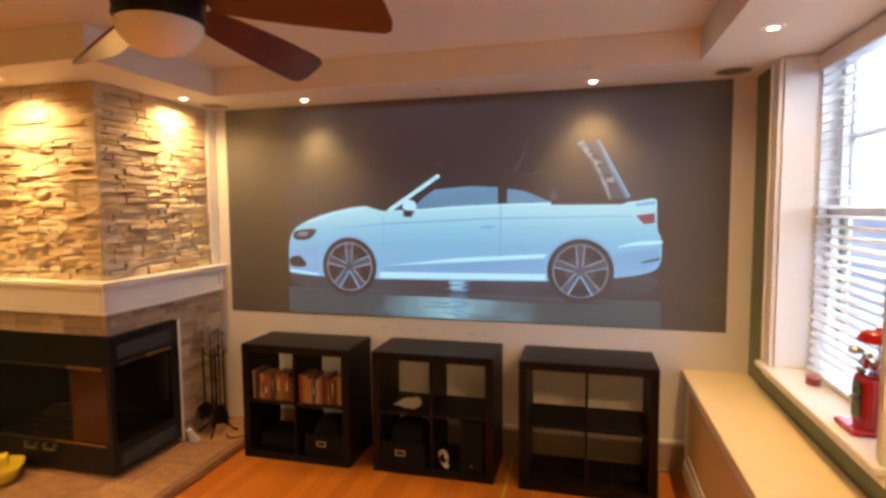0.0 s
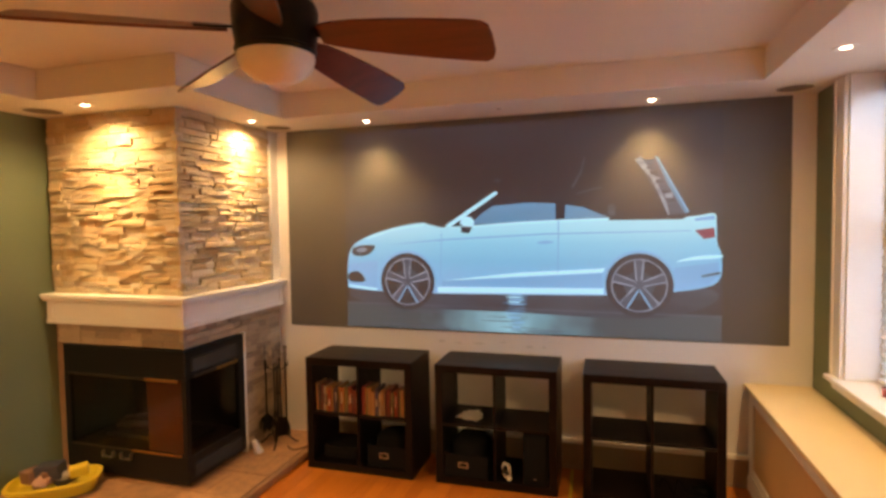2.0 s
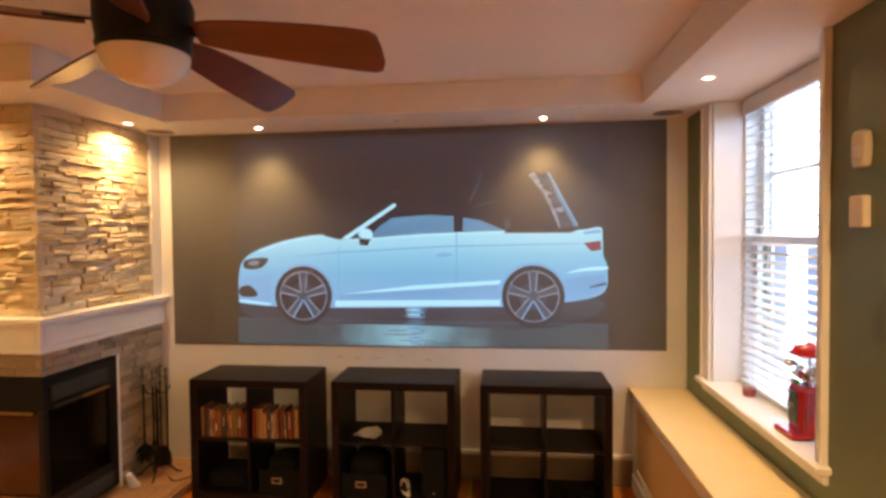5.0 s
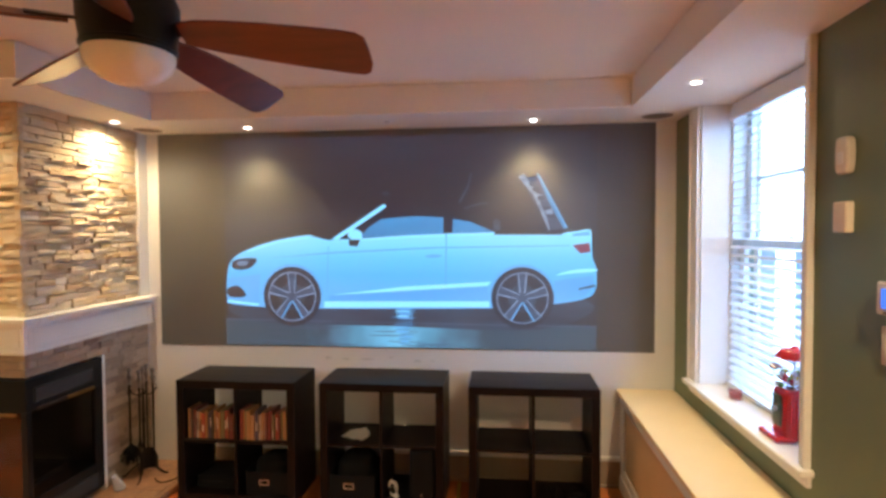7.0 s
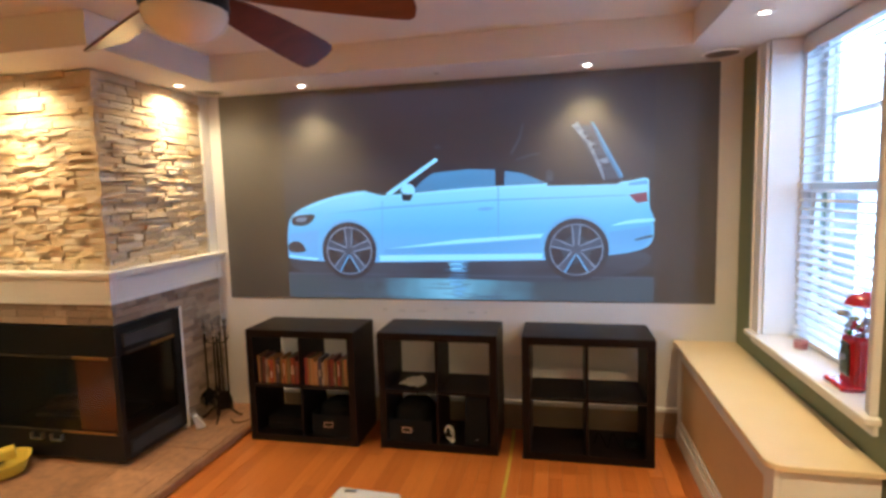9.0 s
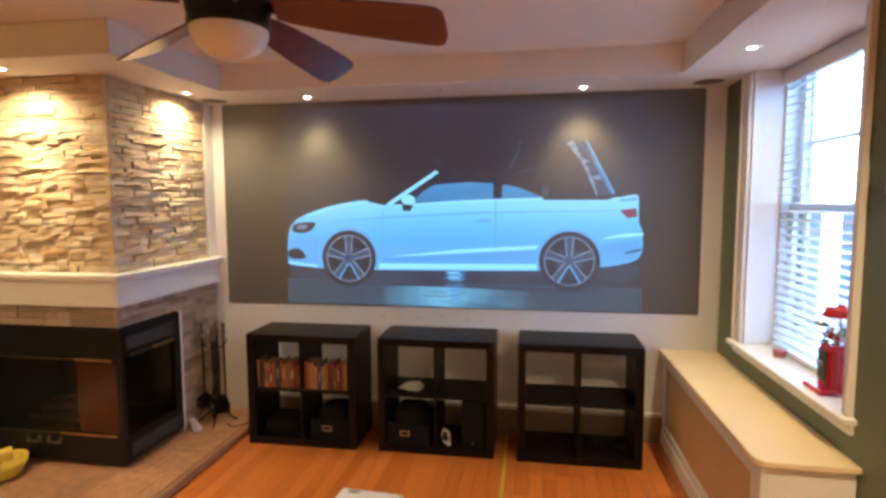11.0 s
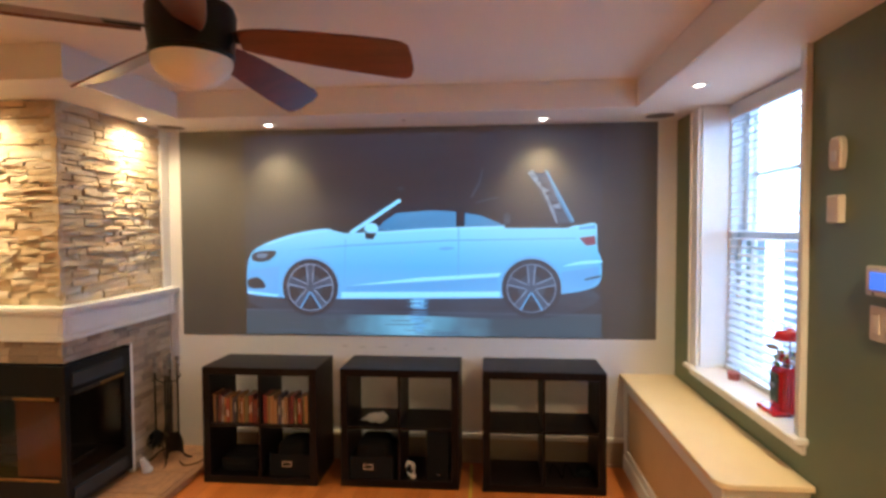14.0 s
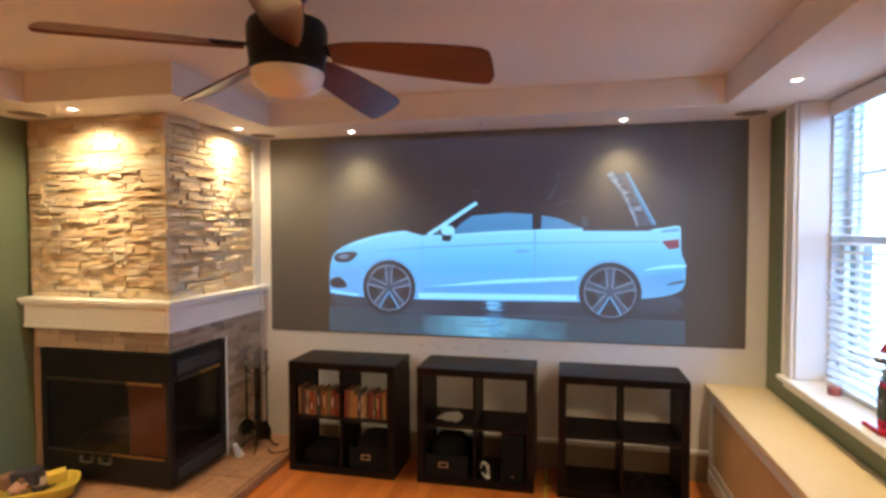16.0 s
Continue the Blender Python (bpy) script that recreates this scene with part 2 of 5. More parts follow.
SOOT = material("sooty_steel", (0.035, 0.033, 0.033), (0.018, 0.017, 0.017), 0.8, scale=7, fine=60, bump=0.3)
LAMPGLOW = glowing("lamp_lens", (1.0, 0.80, 0.52), 14.0, base=(0.8, 0.8, 0.8), rough=0.3)
DARKGRILLE = material("speaker_mesh", (0.20, 0.165, 0.13), (0.13, 0.105, 0.085), 0.7, scale=30, fine=350, bump=0.5)
# the distance and the sky glow by themselves; their daylight is emission
BACKDROP = glowing("glowing_distance", (0.34, 0.56, 0.95), DAY_STRENGTH * 0.115, (0.58, 0.78, 1.0), 0.5, base=(0, 0, 0))
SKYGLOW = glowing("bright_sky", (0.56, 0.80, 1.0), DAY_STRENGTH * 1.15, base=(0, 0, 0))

# ---- the room's shell ----
LEFT, RIGHT, BACK, REAR = -2.68, 2.164, 4.52, -2.6
SOFFIT, TOP = 2.459, 2.632
WIN_Y0, WIN_Y1, SILL = 2.970, 4.078, 0.843
GLASS_X = 2.380


def structure(name, bm, mat, label, category):
    return solo(name, bm, mat, label, category, kind="structure")


structure("wall_screen_side", box(LEFT - 0.12, RIGHT + 0.35, BACK, BACK + 0.12, -0.05, 2.9), CREAM, "cream painted wall behind the projection area", "wall")
structure("wall_left", box(LEFT - 0.12, LEFT, REAR, BACK, -0.05, 2.9), GREEN, "olive green painted wall beside the fireplace", "wall")
structure("wall_rear", box(LEFT - 0.12, RIGHT + 0.35, REAR - 0.12, REAR, -0.05, 2.9), CREAM, "plain cream painted wall", "wall")
wr = box(RIGHT, RIGHT + 0.30, REAR, WIN_Y0, -0.05, 2.9)
box(RIGHT, RIGHT + 0.30, WIN_Y1, BACK, -0.05, 2.9, bm=wr)
box(RIGHT, RIGHT + 0.30, WIN_Y0, WIN_Y1, -0.05, SILL - 0.03, bm=wr)
box(RIGHT, RIGHT + 0.30, WIN_Y0, WIN_Y1, TOP, 2.9, bm=wr)
structure("wall_right", wr, GREEN, "olive green painted wall with a deep window opening", "wall")
structure("floor", box(LEFT, RIGHT, REAR, BACK, -0.06, -0.014), GROUT, "subfloor under orange oak planks", "floor")

# tray ceiling: a raised field and dropped soffits round it
structure("ceiling", box(LEFT, RIGHT, REAR, BACK, TOP, TOP + 0.1), CEILING, "cream painted raised tray ceiling", "ceiling")
TRAY_B, TRAY_R, TRAY_C, TRAY_F, TRAY_L = 4.054, 1.765, -1.214, 3.082, -2.20
so = prism([(LEFT, BACK), (RIGHT, BACK), (RIGHT, WIN_Y1), (GLASS_X + 0.05, WIN_Y1), (GLASS_X + 0.05, WIN_Y0), (RIGHT, WIN_Y0), (RIGHT, REAR), (TRAY_R, REAR), (TRAY_R, TRAY_B), (TRAY_C, TRAY_B), (TRAY_C, TRAY_F), (TRAY_L, TRAY_F), (TRAY_L, REAR), (LEFT, REAR)], 2, SOFFIT, TOP - 0.002)
structure("ceiling_soffit", so, CEILING, "cream painted dropped soffit around the tray ceiling", "ceiling")

# baseboard on the screen wall: tall board with a moulded cap
bb = box(-1.16, 1.82, BACK - 0.018, BACK, 0, 0.178, 0.002)
box(-1.16, 1.82, BACK - 0.034, BACK - 0.018, 0, 0.02, 0.004, bm=bb)
board = structure("baseboard", bb, BOARD, "tall brown painted baseboard under a cream moulded cap", "baseboard")
part("cap", box(-1.16, 1.82, BACK - 0.03, BACK, 0.178, 0.211, 0.008), TRIM, board, "cream moulded cap")
bl = box(LEFT, LEFT + 0.018, REAR, 2.80, 0, 0.178, 0.002)
box(LEFT, LEFT + 0.03, REAR, 2.80, 0.178, 0.211, 0.008, bm=bl)
structure("baseboard_left", bl, TRIM, "tall cream painted baseboard", "baseboard")
br = box(RIGHT - 0.018, RIGHT, REAR, 2.82, 0, 0.178, 0.002)
box(RIGHT - 0.03, RIGHT, REAR, 2.82, 0.178, 0.211, 0.008, bm=br)
structure("baseboard_right", br, TRIM, "tall cream painted baseboard", "baseboard")

# ---- the window ----
win = thing("window_1", (GLASS_X, (WIN_Y0 + WIN_Y1) / 2, SILL), "white double-hung window in a deep jamb", "window", kind="structure")
cas = box(RIGHT - 0.022, RIGHT, WIN_Y1, WIN_Y1 + 0.117, SILL, SOFFIT - 0.003, 0.004)
box(RIGHT - 0.03, RIGHT, WIN_Y1 + 0.097, WIN_Y1 + 0.120, SILL, SOFFIT - 0.003, 0.005, bm=cas)
part("casing", cas, TRIM, win)
cas = box(RIGHT - 0.022, RIGHT, WIN_Y0 - 0.049, WIN_Y0, SILL, SOFFIT - 0.003, 0.004)
box(RIGHT - 0.03, RIGHT, WIN_Y0 - 0.051, WIN_Y0 - 0.034, SILL, SOFFIT - 0.003, 0.005, bm=cas)
part("casing", cas, TRIM, win)
part("window_sill", box(RIGHT - 0.055, GLASS_X + 0.02, WIN_Y0 - 0.070, WIN_Y1 + 0.13, SILL - 0.028, SILL, 0.006), TRIM, win)
ap = box(RIGHT - 0.02, RIGHT, WIN_Y0 - 0.056, WIN_Y1 + 0.115, SILL - 0.072, SILL - 0.028, 0.004)
box(RIGHT - 0.032, RIGHT - 0.02, WIN_Y0 - 0.056, WIN_Y1 + 0.115, SILL - 0.044, SILL - 0.028, 0.005, bm=ap)
part("apron", ap, TRIM, win)
for y in (WIN_Y0, WIN_Y1):
    s = 1 if y == WIN_Y0 else -1
    part("jamb", box(RIGHT, GLASS_X + 0.05, *sorted((y, y + s * 0.012)), SILL, SOFFIT - 0.003, 0.002), GLOSSTRIM, win)
    part("stop_bead", box(GLASS_X - 0.052, GLASS_X - 0.018, *sorted((y + s * 0.012, y + s * 0.03)), SILL, SOFFIT - 0.003, 0.003), TRIM, win)
MEET = 1.668
for name, z0, z1, x in (("lower_sash", SILL, MEET + 0.02, GLASS_X), ("upper_sash", MEET - 0.02, SOFFIT - 0.005, GLASS_X + 0.035)):
    sash = bmesh.new()
    a, b = WIN_Y0 + 0.012, WIN_Y1 - 0.012
    for y0, y1, q0, q1 in ((a, a + 0.05, z0, z1), (b - 0.05, b, z0, z1), (a + 0.05, b - 0.05, z0, z0 + 0.05), (a + 0.05, b - 0.05, z1 - 0.045, z1)):
        box(x, x + 0.032, y0, y1, q0, q1, 0.003, bm=sash)
    sh = part(name, sash, TRIM, win)
    g = part("pane", box(x + 0.013, x + 0.017, a + 0.048, b - 0.048, z0 + 0.048, z1 - 0.043), GLASS, sh)
    g.visible_shadow = False
st = bmesh.new()
for y0, y1, q0, q1 in ((WIN_Y0 + 0.012, WIN_Y0 + 0.05, SILL, SOFFIT), (WIN_Y1 - 0.06, WIN_Y1 - 0.012, SILL, SOFFIT), (WIN_Y0 + 0.05, WIN_Y1 - 0.06, 2.02, 2.045), (WIN_Y0 + 0.05, WIN_Y1 - 0.06, SILL, SILL + 0.04)):
    box(GLASS_X + 0.075, GLASS_X + 0.095, y0, y1, q0, q1, 0.002, bm=st)
part("storm_frame", st, TRIM, win, "pale painted storm window frame")
lk = lathe([(0.0, 0.0), (0.018, 0.0), (0.018, 0.012), (0.007, 0.02), (0.0, 0.022)], (GLASS_X + 0.016, 3.524, MEET + 0.02), 16)
box(GLASS_X + 0.006, GLASS_X + 0.02, 3.515, 3.575, MEET + 0.032, MEET + 0.042, 0.003, bm=lk)
part("sash_lock", lk, BRASS, win)

# venetian blind: head rail, slats, ladder cords, bottom rail
blind = thing("venetian_blind", (GLASS_X - 0.05, 3.524, SILL), "white wooden venetian blind with open slats", "blind")
by0, by1 = WIN_Y0 + 0.035, WIN_Y1 - 0.035
part("valance", box(GLASS_X - 0.074, GLASS_X - 0.060, WIN_Y0 + 0.032, WIN_Y1 - 0.032, 2.362, 2.440, 0.004), TRIM, blind)
part("head_rail", box(GLASS_X - 0.058, GLASS_X - 0.004, WIN_Y0 + 0.032, WIN_Y1 - 0.032, 2.385, SOFFIT - 0.002, 0.002), BLIND, blind)
part("bottom_rail", box(GLASS_X - 0.078, GLASS_X - 0.022, by0, by1, SILL + 0.012, SILL + 0.03, 0.004), BLIND, blind)
slat = bmesh.new()
tilt = radians(12)
prof = [(-0.025, 0.0), (-0.012, 0.0022), (0.0, 0.003), (0.012, 0.0022), (0.025, 0.0)]
rows = []
for y in (by0, by1):
    ring = [slat.verts.new((u * math.cos(tilt) - w * math.sin(tilt), y - 3.524, u * math.sin(tilt) + w * math.cos(tilt))) for u, w in prof]
    ring += [slat.verts.new((u * math.cos(tilt) - (w - 0.0028) * math.sin(tilt), y - 3.524, u * math.sin(tilt) + (w - 0.0028) * math.cos(tilt))) for u, w in reversed(prof)]
    rows.append(ring)
for k in range(10):
    slat.faces.new((rows[0][k], rows[0][(k + 1) % 10], rows[1][(k + 1) % 10], rows[1][k]))
slat.faces.new(rows[0][::-1])
slat.faces.new(rows[1])
slat_mesh = finish("slat", slat, BLIND)
z = SILL + 0.068
while z < 2.37:
    ob = new("slat", slat_mesh)
    ob.parent = blind
    ob.location = (0, 0, z - SILL)
    z += 0.0460
for y in (by0 + 0.17, by1 - 0.17):
    c = rod((GLASS_X - 0.078, y, SILL + 0.02), (GLASS_X - 0.078, y, 2.40), 0.0012, 6)
    rod((GLASS_X - 0.022, y, SILL + 0.02), (GLASS_X - 0.022, y, 2.40), 0.0012, 6, bm=c)
    part("ladder_cord", c, BLIND, blind)

# outside: sky, pale house side and a bright strip, all glowing to send daylight in
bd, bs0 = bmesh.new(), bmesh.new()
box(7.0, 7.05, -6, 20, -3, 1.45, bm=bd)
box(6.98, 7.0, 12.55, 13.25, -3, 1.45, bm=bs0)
solo("backdrop_glow_strip", bs0, SKYGLOW, "added glowing strip of daylight outside the window", "backdrop", kind="structure")
solo("backdrop", bd, BACKDROP, "pale blue distance outside the window, glowing as daylight", "backdrop", kind="structure")
bs = bmesh.new()
box(7.2, 7.25, -8, 22, -3, 14, bm=bs)
solo("backdrop_sky", bs, SKYGLOW, "bright overcast sky outside the window", "backdrop", kind="structure")

# ---- recessed downlights ----
# place, where the gimbal lamp points, and the shares of its narrow beam and of its wide spill
DOWNLIGHTS = [
    (-0.706, 4.338, (-0.706, 4.40, 1.0), 104, 0.175, 0.02),
    (1.220, 4.346, (1.220, 4.40, 1.0), 104, 0.175, 0.02),
    (1.954, 3.551, (1.954, 3.551, 0.0), 64, 0.27, 0.11),
    (-1.460, 4.052, (-1.550, 4.052, 1.40), 52, 0.33, 0.27),
    (-2.055, 3.262, (-2.055, 3.40, 1.40), 56, 0.42, 0.30),
    # the last four are unseen, added out of view to raise the room's light
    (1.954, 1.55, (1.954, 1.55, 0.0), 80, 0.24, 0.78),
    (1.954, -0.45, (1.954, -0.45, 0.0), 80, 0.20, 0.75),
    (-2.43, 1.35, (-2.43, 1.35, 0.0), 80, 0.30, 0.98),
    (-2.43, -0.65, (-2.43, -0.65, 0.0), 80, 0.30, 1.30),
]
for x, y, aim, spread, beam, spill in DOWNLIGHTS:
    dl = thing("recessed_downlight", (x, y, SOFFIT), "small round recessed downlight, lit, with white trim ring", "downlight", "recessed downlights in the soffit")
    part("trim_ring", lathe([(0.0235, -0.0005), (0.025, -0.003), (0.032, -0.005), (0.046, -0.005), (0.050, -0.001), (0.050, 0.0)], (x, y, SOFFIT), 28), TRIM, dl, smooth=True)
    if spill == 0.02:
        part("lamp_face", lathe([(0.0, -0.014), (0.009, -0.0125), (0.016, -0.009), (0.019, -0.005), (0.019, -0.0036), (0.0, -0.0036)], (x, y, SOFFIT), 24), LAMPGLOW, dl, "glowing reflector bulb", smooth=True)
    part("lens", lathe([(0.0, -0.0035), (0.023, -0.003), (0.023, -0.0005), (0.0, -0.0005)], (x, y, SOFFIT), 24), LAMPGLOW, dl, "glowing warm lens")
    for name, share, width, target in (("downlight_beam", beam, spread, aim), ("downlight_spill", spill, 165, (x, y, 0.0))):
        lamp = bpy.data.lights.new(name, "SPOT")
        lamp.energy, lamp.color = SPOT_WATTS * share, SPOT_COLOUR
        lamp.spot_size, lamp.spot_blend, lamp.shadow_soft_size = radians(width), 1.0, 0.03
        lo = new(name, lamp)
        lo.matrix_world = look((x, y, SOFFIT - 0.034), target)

# ---- grey projection area with the projected picture ----
SX0, SX1, SZ0, SZ1 = -1.481, 2.032, 0.920, 2.456
scr = thing("projection_screen", (0.29, BACK, SZ0), "dark grey painted projection area with a film picture on it", "projection screen")
part("painted_field", box(SX0, SX1, BACK - 0.004, BACK, SZ0, SZ1), GREY, scr)
PX, PZ, PS = -0.978, 0.930, 1.021
SCREEN_BASE = (0.122, 0.118, 0.115)
PIC_BACK = glowing("picture_dark", (0.006, 0.009, 0.016), 0.6, (0.022, 0.030, 0.048), 1.0, base=SCREEN_BASE)
PIC_GROUND = glowing("picture_wet_floor", (0.030, 0.105, 0.15), 1.0, (0.06, 0.19, 0.25), 2.2, base=SCREEN_BASE)
PIC_SHADE = glowing("picture_shadow", (0.010, 0.020, 0.036), 1.0, (0.022, 0.045, 0.075), 3.0, base=SCREEN_BASE)
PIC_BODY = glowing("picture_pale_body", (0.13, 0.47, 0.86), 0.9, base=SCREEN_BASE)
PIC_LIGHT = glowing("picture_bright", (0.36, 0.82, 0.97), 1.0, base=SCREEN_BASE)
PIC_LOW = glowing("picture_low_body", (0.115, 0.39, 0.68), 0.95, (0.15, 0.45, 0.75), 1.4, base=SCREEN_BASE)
PIC_GLASS = glowing("picture_glass", (0.045, 0.20, 0.36), 1.0, (0.08, 0.29, 0.47), 1.5, base=SCREEN_BASE)
PIC_BLACK = glowing("picture_black", (0.006, 0.010, 0.022), 1.0, base=SCREEN_BASE)
PIC_RIM = glowing("picture_rim", (0.10, 0.17, 0.25), 1.0, (0.22, 0.33, 0.44), 9.0, base=SCREEN_BASE)
PIC_DIM = glowing("picture_dim_metal", (0.022, 0.042, 0.075), 1.0, (0.045, 0.075, 0.115), 6.0, base=SCREEN_BASE)
PIC_RED = glowing("picture_red", (0.20, 0.03, 0.06), 1.0, base=SCREEN_BASE)
# the wet floor of the picture brightens towards its middle
gn, gk = PIC_GROUND.node_tree.nodes, PIC_GROUND.node_tree.links
gco, gsep, gabs, gadd, gnoi, gramp = (gn.new("ShaderNode" + k) for k in ("TexCoord", "SeparateXYZ", "Math", "Math", "TexNoise", "ValToRGB"))
gabs.operation, gadd.operation = "ABSOLUTE", "MULTIPLY_ADD"
gnoi.inputs["Scale"].default_value = 5
gadd.inputs[1].default_value = 0.5
ge = gramp.color_ramp.elements
ge[0].position, ge[0].color = 0.22, (0.20, 0.52, 0.62, 1)
ge[1].position, ge[1].color = 0.9, (0.018, 0.050, 0.068, 1)
ge.new(0.45).color = (0.10, 0.29, 0.36, 1)
gk.new(gco.outputs["Object"], gsep.inputs[0])
gk.new(gco.outputs["Object"], gnoi.inputs["Vector"])
gk.new(gsep.outputs["X"], gabs.inputs[0])
gk.new(gnoi.outputs[0], gadd.inputs[0])
gk.new(gabs.outputs[0], gadd.inputs[2])
gk.new(gadd.outputs[0], gramp.inputs[0])
gk.new(gramp.outputs[0], gn["Principled BSDF"].inputs["Emission Color"])
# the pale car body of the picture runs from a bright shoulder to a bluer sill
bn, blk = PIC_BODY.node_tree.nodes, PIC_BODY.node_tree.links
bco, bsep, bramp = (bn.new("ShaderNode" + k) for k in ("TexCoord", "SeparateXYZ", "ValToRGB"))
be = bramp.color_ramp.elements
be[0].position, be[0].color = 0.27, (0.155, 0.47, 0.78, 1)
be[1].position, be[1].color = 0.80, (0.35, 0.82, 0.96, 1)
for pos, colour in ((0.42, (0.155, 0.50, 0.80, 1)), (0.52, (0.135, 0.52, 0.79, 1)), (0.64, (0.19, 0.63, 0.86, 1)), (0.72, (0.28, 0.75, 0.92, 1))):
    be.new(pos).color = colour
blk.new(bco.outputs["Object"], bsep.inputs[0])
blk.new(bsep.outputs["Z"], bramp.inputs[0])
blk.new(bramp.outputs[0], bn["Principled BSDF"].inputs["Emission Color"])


def flat(name, outline, mat, depth, round_off=0):
    """One flat area of the projected picture, outline in metres from its lower left corner."""
    pts = smooth_loop(outline, round_off) if round_off else outline
    bm = bmesh.new()
    y = BACK - 0.004 - 0.0004 * depth
    bm.faces.new([bm.verts.new((PX + PS * u, y, PZ + PS * v)) for u, v in pts])
    bmesh.ops.triangulate(bm, faces=bm.faces)
    for f in bm.faces:
        if f.normal.y > 0:
            f.normal_flip()
    bmesh.ops.translate(bm, verts=bm.verts, vec=-base_of(scr))
    me = bpy.data.meshes.new(name)
    bm.to_mesh(me)
    bm.free()
    me.materials.append(mat)
    ob = new(name, me)
    ob.parent = scr
    return ob


def disc(u, v, r, steps=40, a0=0.0, a1=360.0):
    return [(u + r * math.cos(radians(a0 + (a1 - a0) * k / steps)), v + r * math.sin(radians(a0 + (a1 - a0) * k / steps))) for k in range(steps)]


def disc_like(u, v, a, b, steps=16):
    """A flat ellipse of half-width a and half-height b."""
    return [(u + a * math.cos(2 * math.pi * k / steps), v + b * math.sin(2 * math.pi * k / steps)) for k in range(steps)]


flat("picture_field", [(0, 0), (2.577, 0), (2.577, 1.45), (0, 1.45)], PIC_BACK, 1)
flat("picture_floor", [(0, 0), (2.577, 0), (2.577, 0.165), (0, 0.185)], PIC_GROUND, 2)
flat("picture_shadow", [(0.02, 0.27), (0.30, 0.16), (1.2, 0.145), (2.2, 0.135), (2.56, 0.30), (2.0, 0.40), (0.5, 0.40)], PIC_SHADE, 3, 5)
# light under the sill and its streak on the wet floor
rgl = random.Random(14)
for k in range(9):
    v = 0.266 - 0.0085 * k
    w = rgl.uniform(0.045, 0.095)
    flat("picture_glint", disc_like(1.285 + rgl.uniform(-0.016, 0.016), v, w, 0.0046), (PIC_LOW, PIC_GLASS, PIC_LIGHT, PIC_GLASS)[k % 4], 5 + 0.1 * k)
for k in range(10):
    v = 0.172 - 0.0165 * k
    flat("picture_glint", disc_like(1.285 + rgl.uniform(-0.015, 0.015), v, 0.075 - 0.004 * k + rgl.uniform(-0.012, 0.012), 0.0045), (PIC_LOW, PIC_GLASS)[k % 2], 5 + 0.1 * k)
for k in range(12):
    u = rgl.uniform(0.15, 2.4)
    flat("picture_glint", disc_like(u, rgl.uniform(0.01, 0.15), rgl.uniform(0.08, 0.22), 0.0030), PIC_DIM, 4 + 0.05 * k)
flat("picture_kerb_shadow", [(0.0, 0.172), (2.577, 0.152), (2.577, 0.160), (0.0, 0.186)], PIC_DIM, 6.5)
flat("car_cabin", [(0.85, 0.74), (1.17, 0.945), (1.38, 0.915), (1.56, 0.912), (1.62, 0.89), (1.76, 0.86), (1.95, 0.79), (1.4, 0.72)], PIC_BLACK, 5)
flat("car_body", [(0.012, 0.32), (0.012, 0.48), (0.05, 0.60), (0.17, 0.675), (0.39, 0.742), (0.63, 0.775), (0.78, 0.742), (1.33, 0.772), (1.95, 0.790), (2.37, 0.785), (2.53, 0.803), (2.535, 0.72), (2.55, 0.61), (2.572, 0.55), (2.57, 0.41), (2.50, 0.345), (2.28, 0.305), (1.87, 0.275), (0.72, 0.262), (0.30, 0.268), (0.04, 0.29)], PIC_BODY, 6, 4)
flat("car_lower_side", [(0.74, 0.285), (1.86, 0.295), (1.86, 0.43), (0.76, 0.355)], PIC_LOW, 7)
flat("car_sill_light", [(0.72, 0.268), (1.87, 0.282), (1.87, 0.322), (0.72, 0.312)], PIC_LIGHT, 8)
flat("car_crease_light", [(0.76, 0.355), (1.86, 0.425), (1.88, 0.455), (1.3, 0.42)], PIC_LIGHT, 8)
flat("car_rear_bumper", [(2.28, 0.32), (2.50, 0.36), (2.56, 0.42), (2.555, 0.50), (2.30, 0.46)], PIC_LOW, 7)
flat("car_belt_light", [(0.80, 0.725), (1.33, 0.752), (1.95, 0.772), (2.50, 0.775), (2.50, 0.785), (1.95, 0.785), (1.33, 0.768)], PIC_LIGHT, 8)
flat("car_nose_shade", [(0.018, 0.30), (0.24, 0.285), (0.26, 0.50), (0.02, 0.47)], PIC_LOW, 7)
for u, v in ((0.49, 0.345), (2.09, 0.345)):
    flat("wheel_arch_lip", disc(u, v + 0.006, 0.222, 40, 0, 184), PIC_LOW, 8.5)
    flat("wheel_arch", disc(u, v, 0.208), PIC_BLACK, 9)
    flat("wheel_rim", disc(u, v, 0.174), PIC_RIM, 10)
    flat("wheel_well", disc(u, v, 0.165), PIC_BLACK, 11)
    flat("brake_disc", disc(u, v, 0.095), PIC_SHADE, 11.4)
    for k in range(5):
        a = radians(90 + 72 * k)
        d, n, c = Vector((math.cos(a), math.sin(a))), Vector((-math.sin(a), math.cos(a))), Vector((u, v))
        flat("wheel_spoke", [tuple(c + d * r + n * w) for r, w in ((0.02, -0.016), (0.166, -0.032), (0.166, 0.032), (0.02, 0.016))], PIC_DIM, 12)
        for side in (-1, 1):
            edge = ((0.022, 0.010), (0.167, 0.023), (0.167, 0.033), (0.034, 0.021))
            flat("spoke_edge", [tuple(c + d * r + n * side * w) for r, w in edge], PIC_LOW if (k in (2, 3) and side == (1 if k == 2 else -1)) else PIC_RIM, 12.6)
    flat("wheel_hub", disc(u, v, 0.024, 20), PIC_DIM, 13)
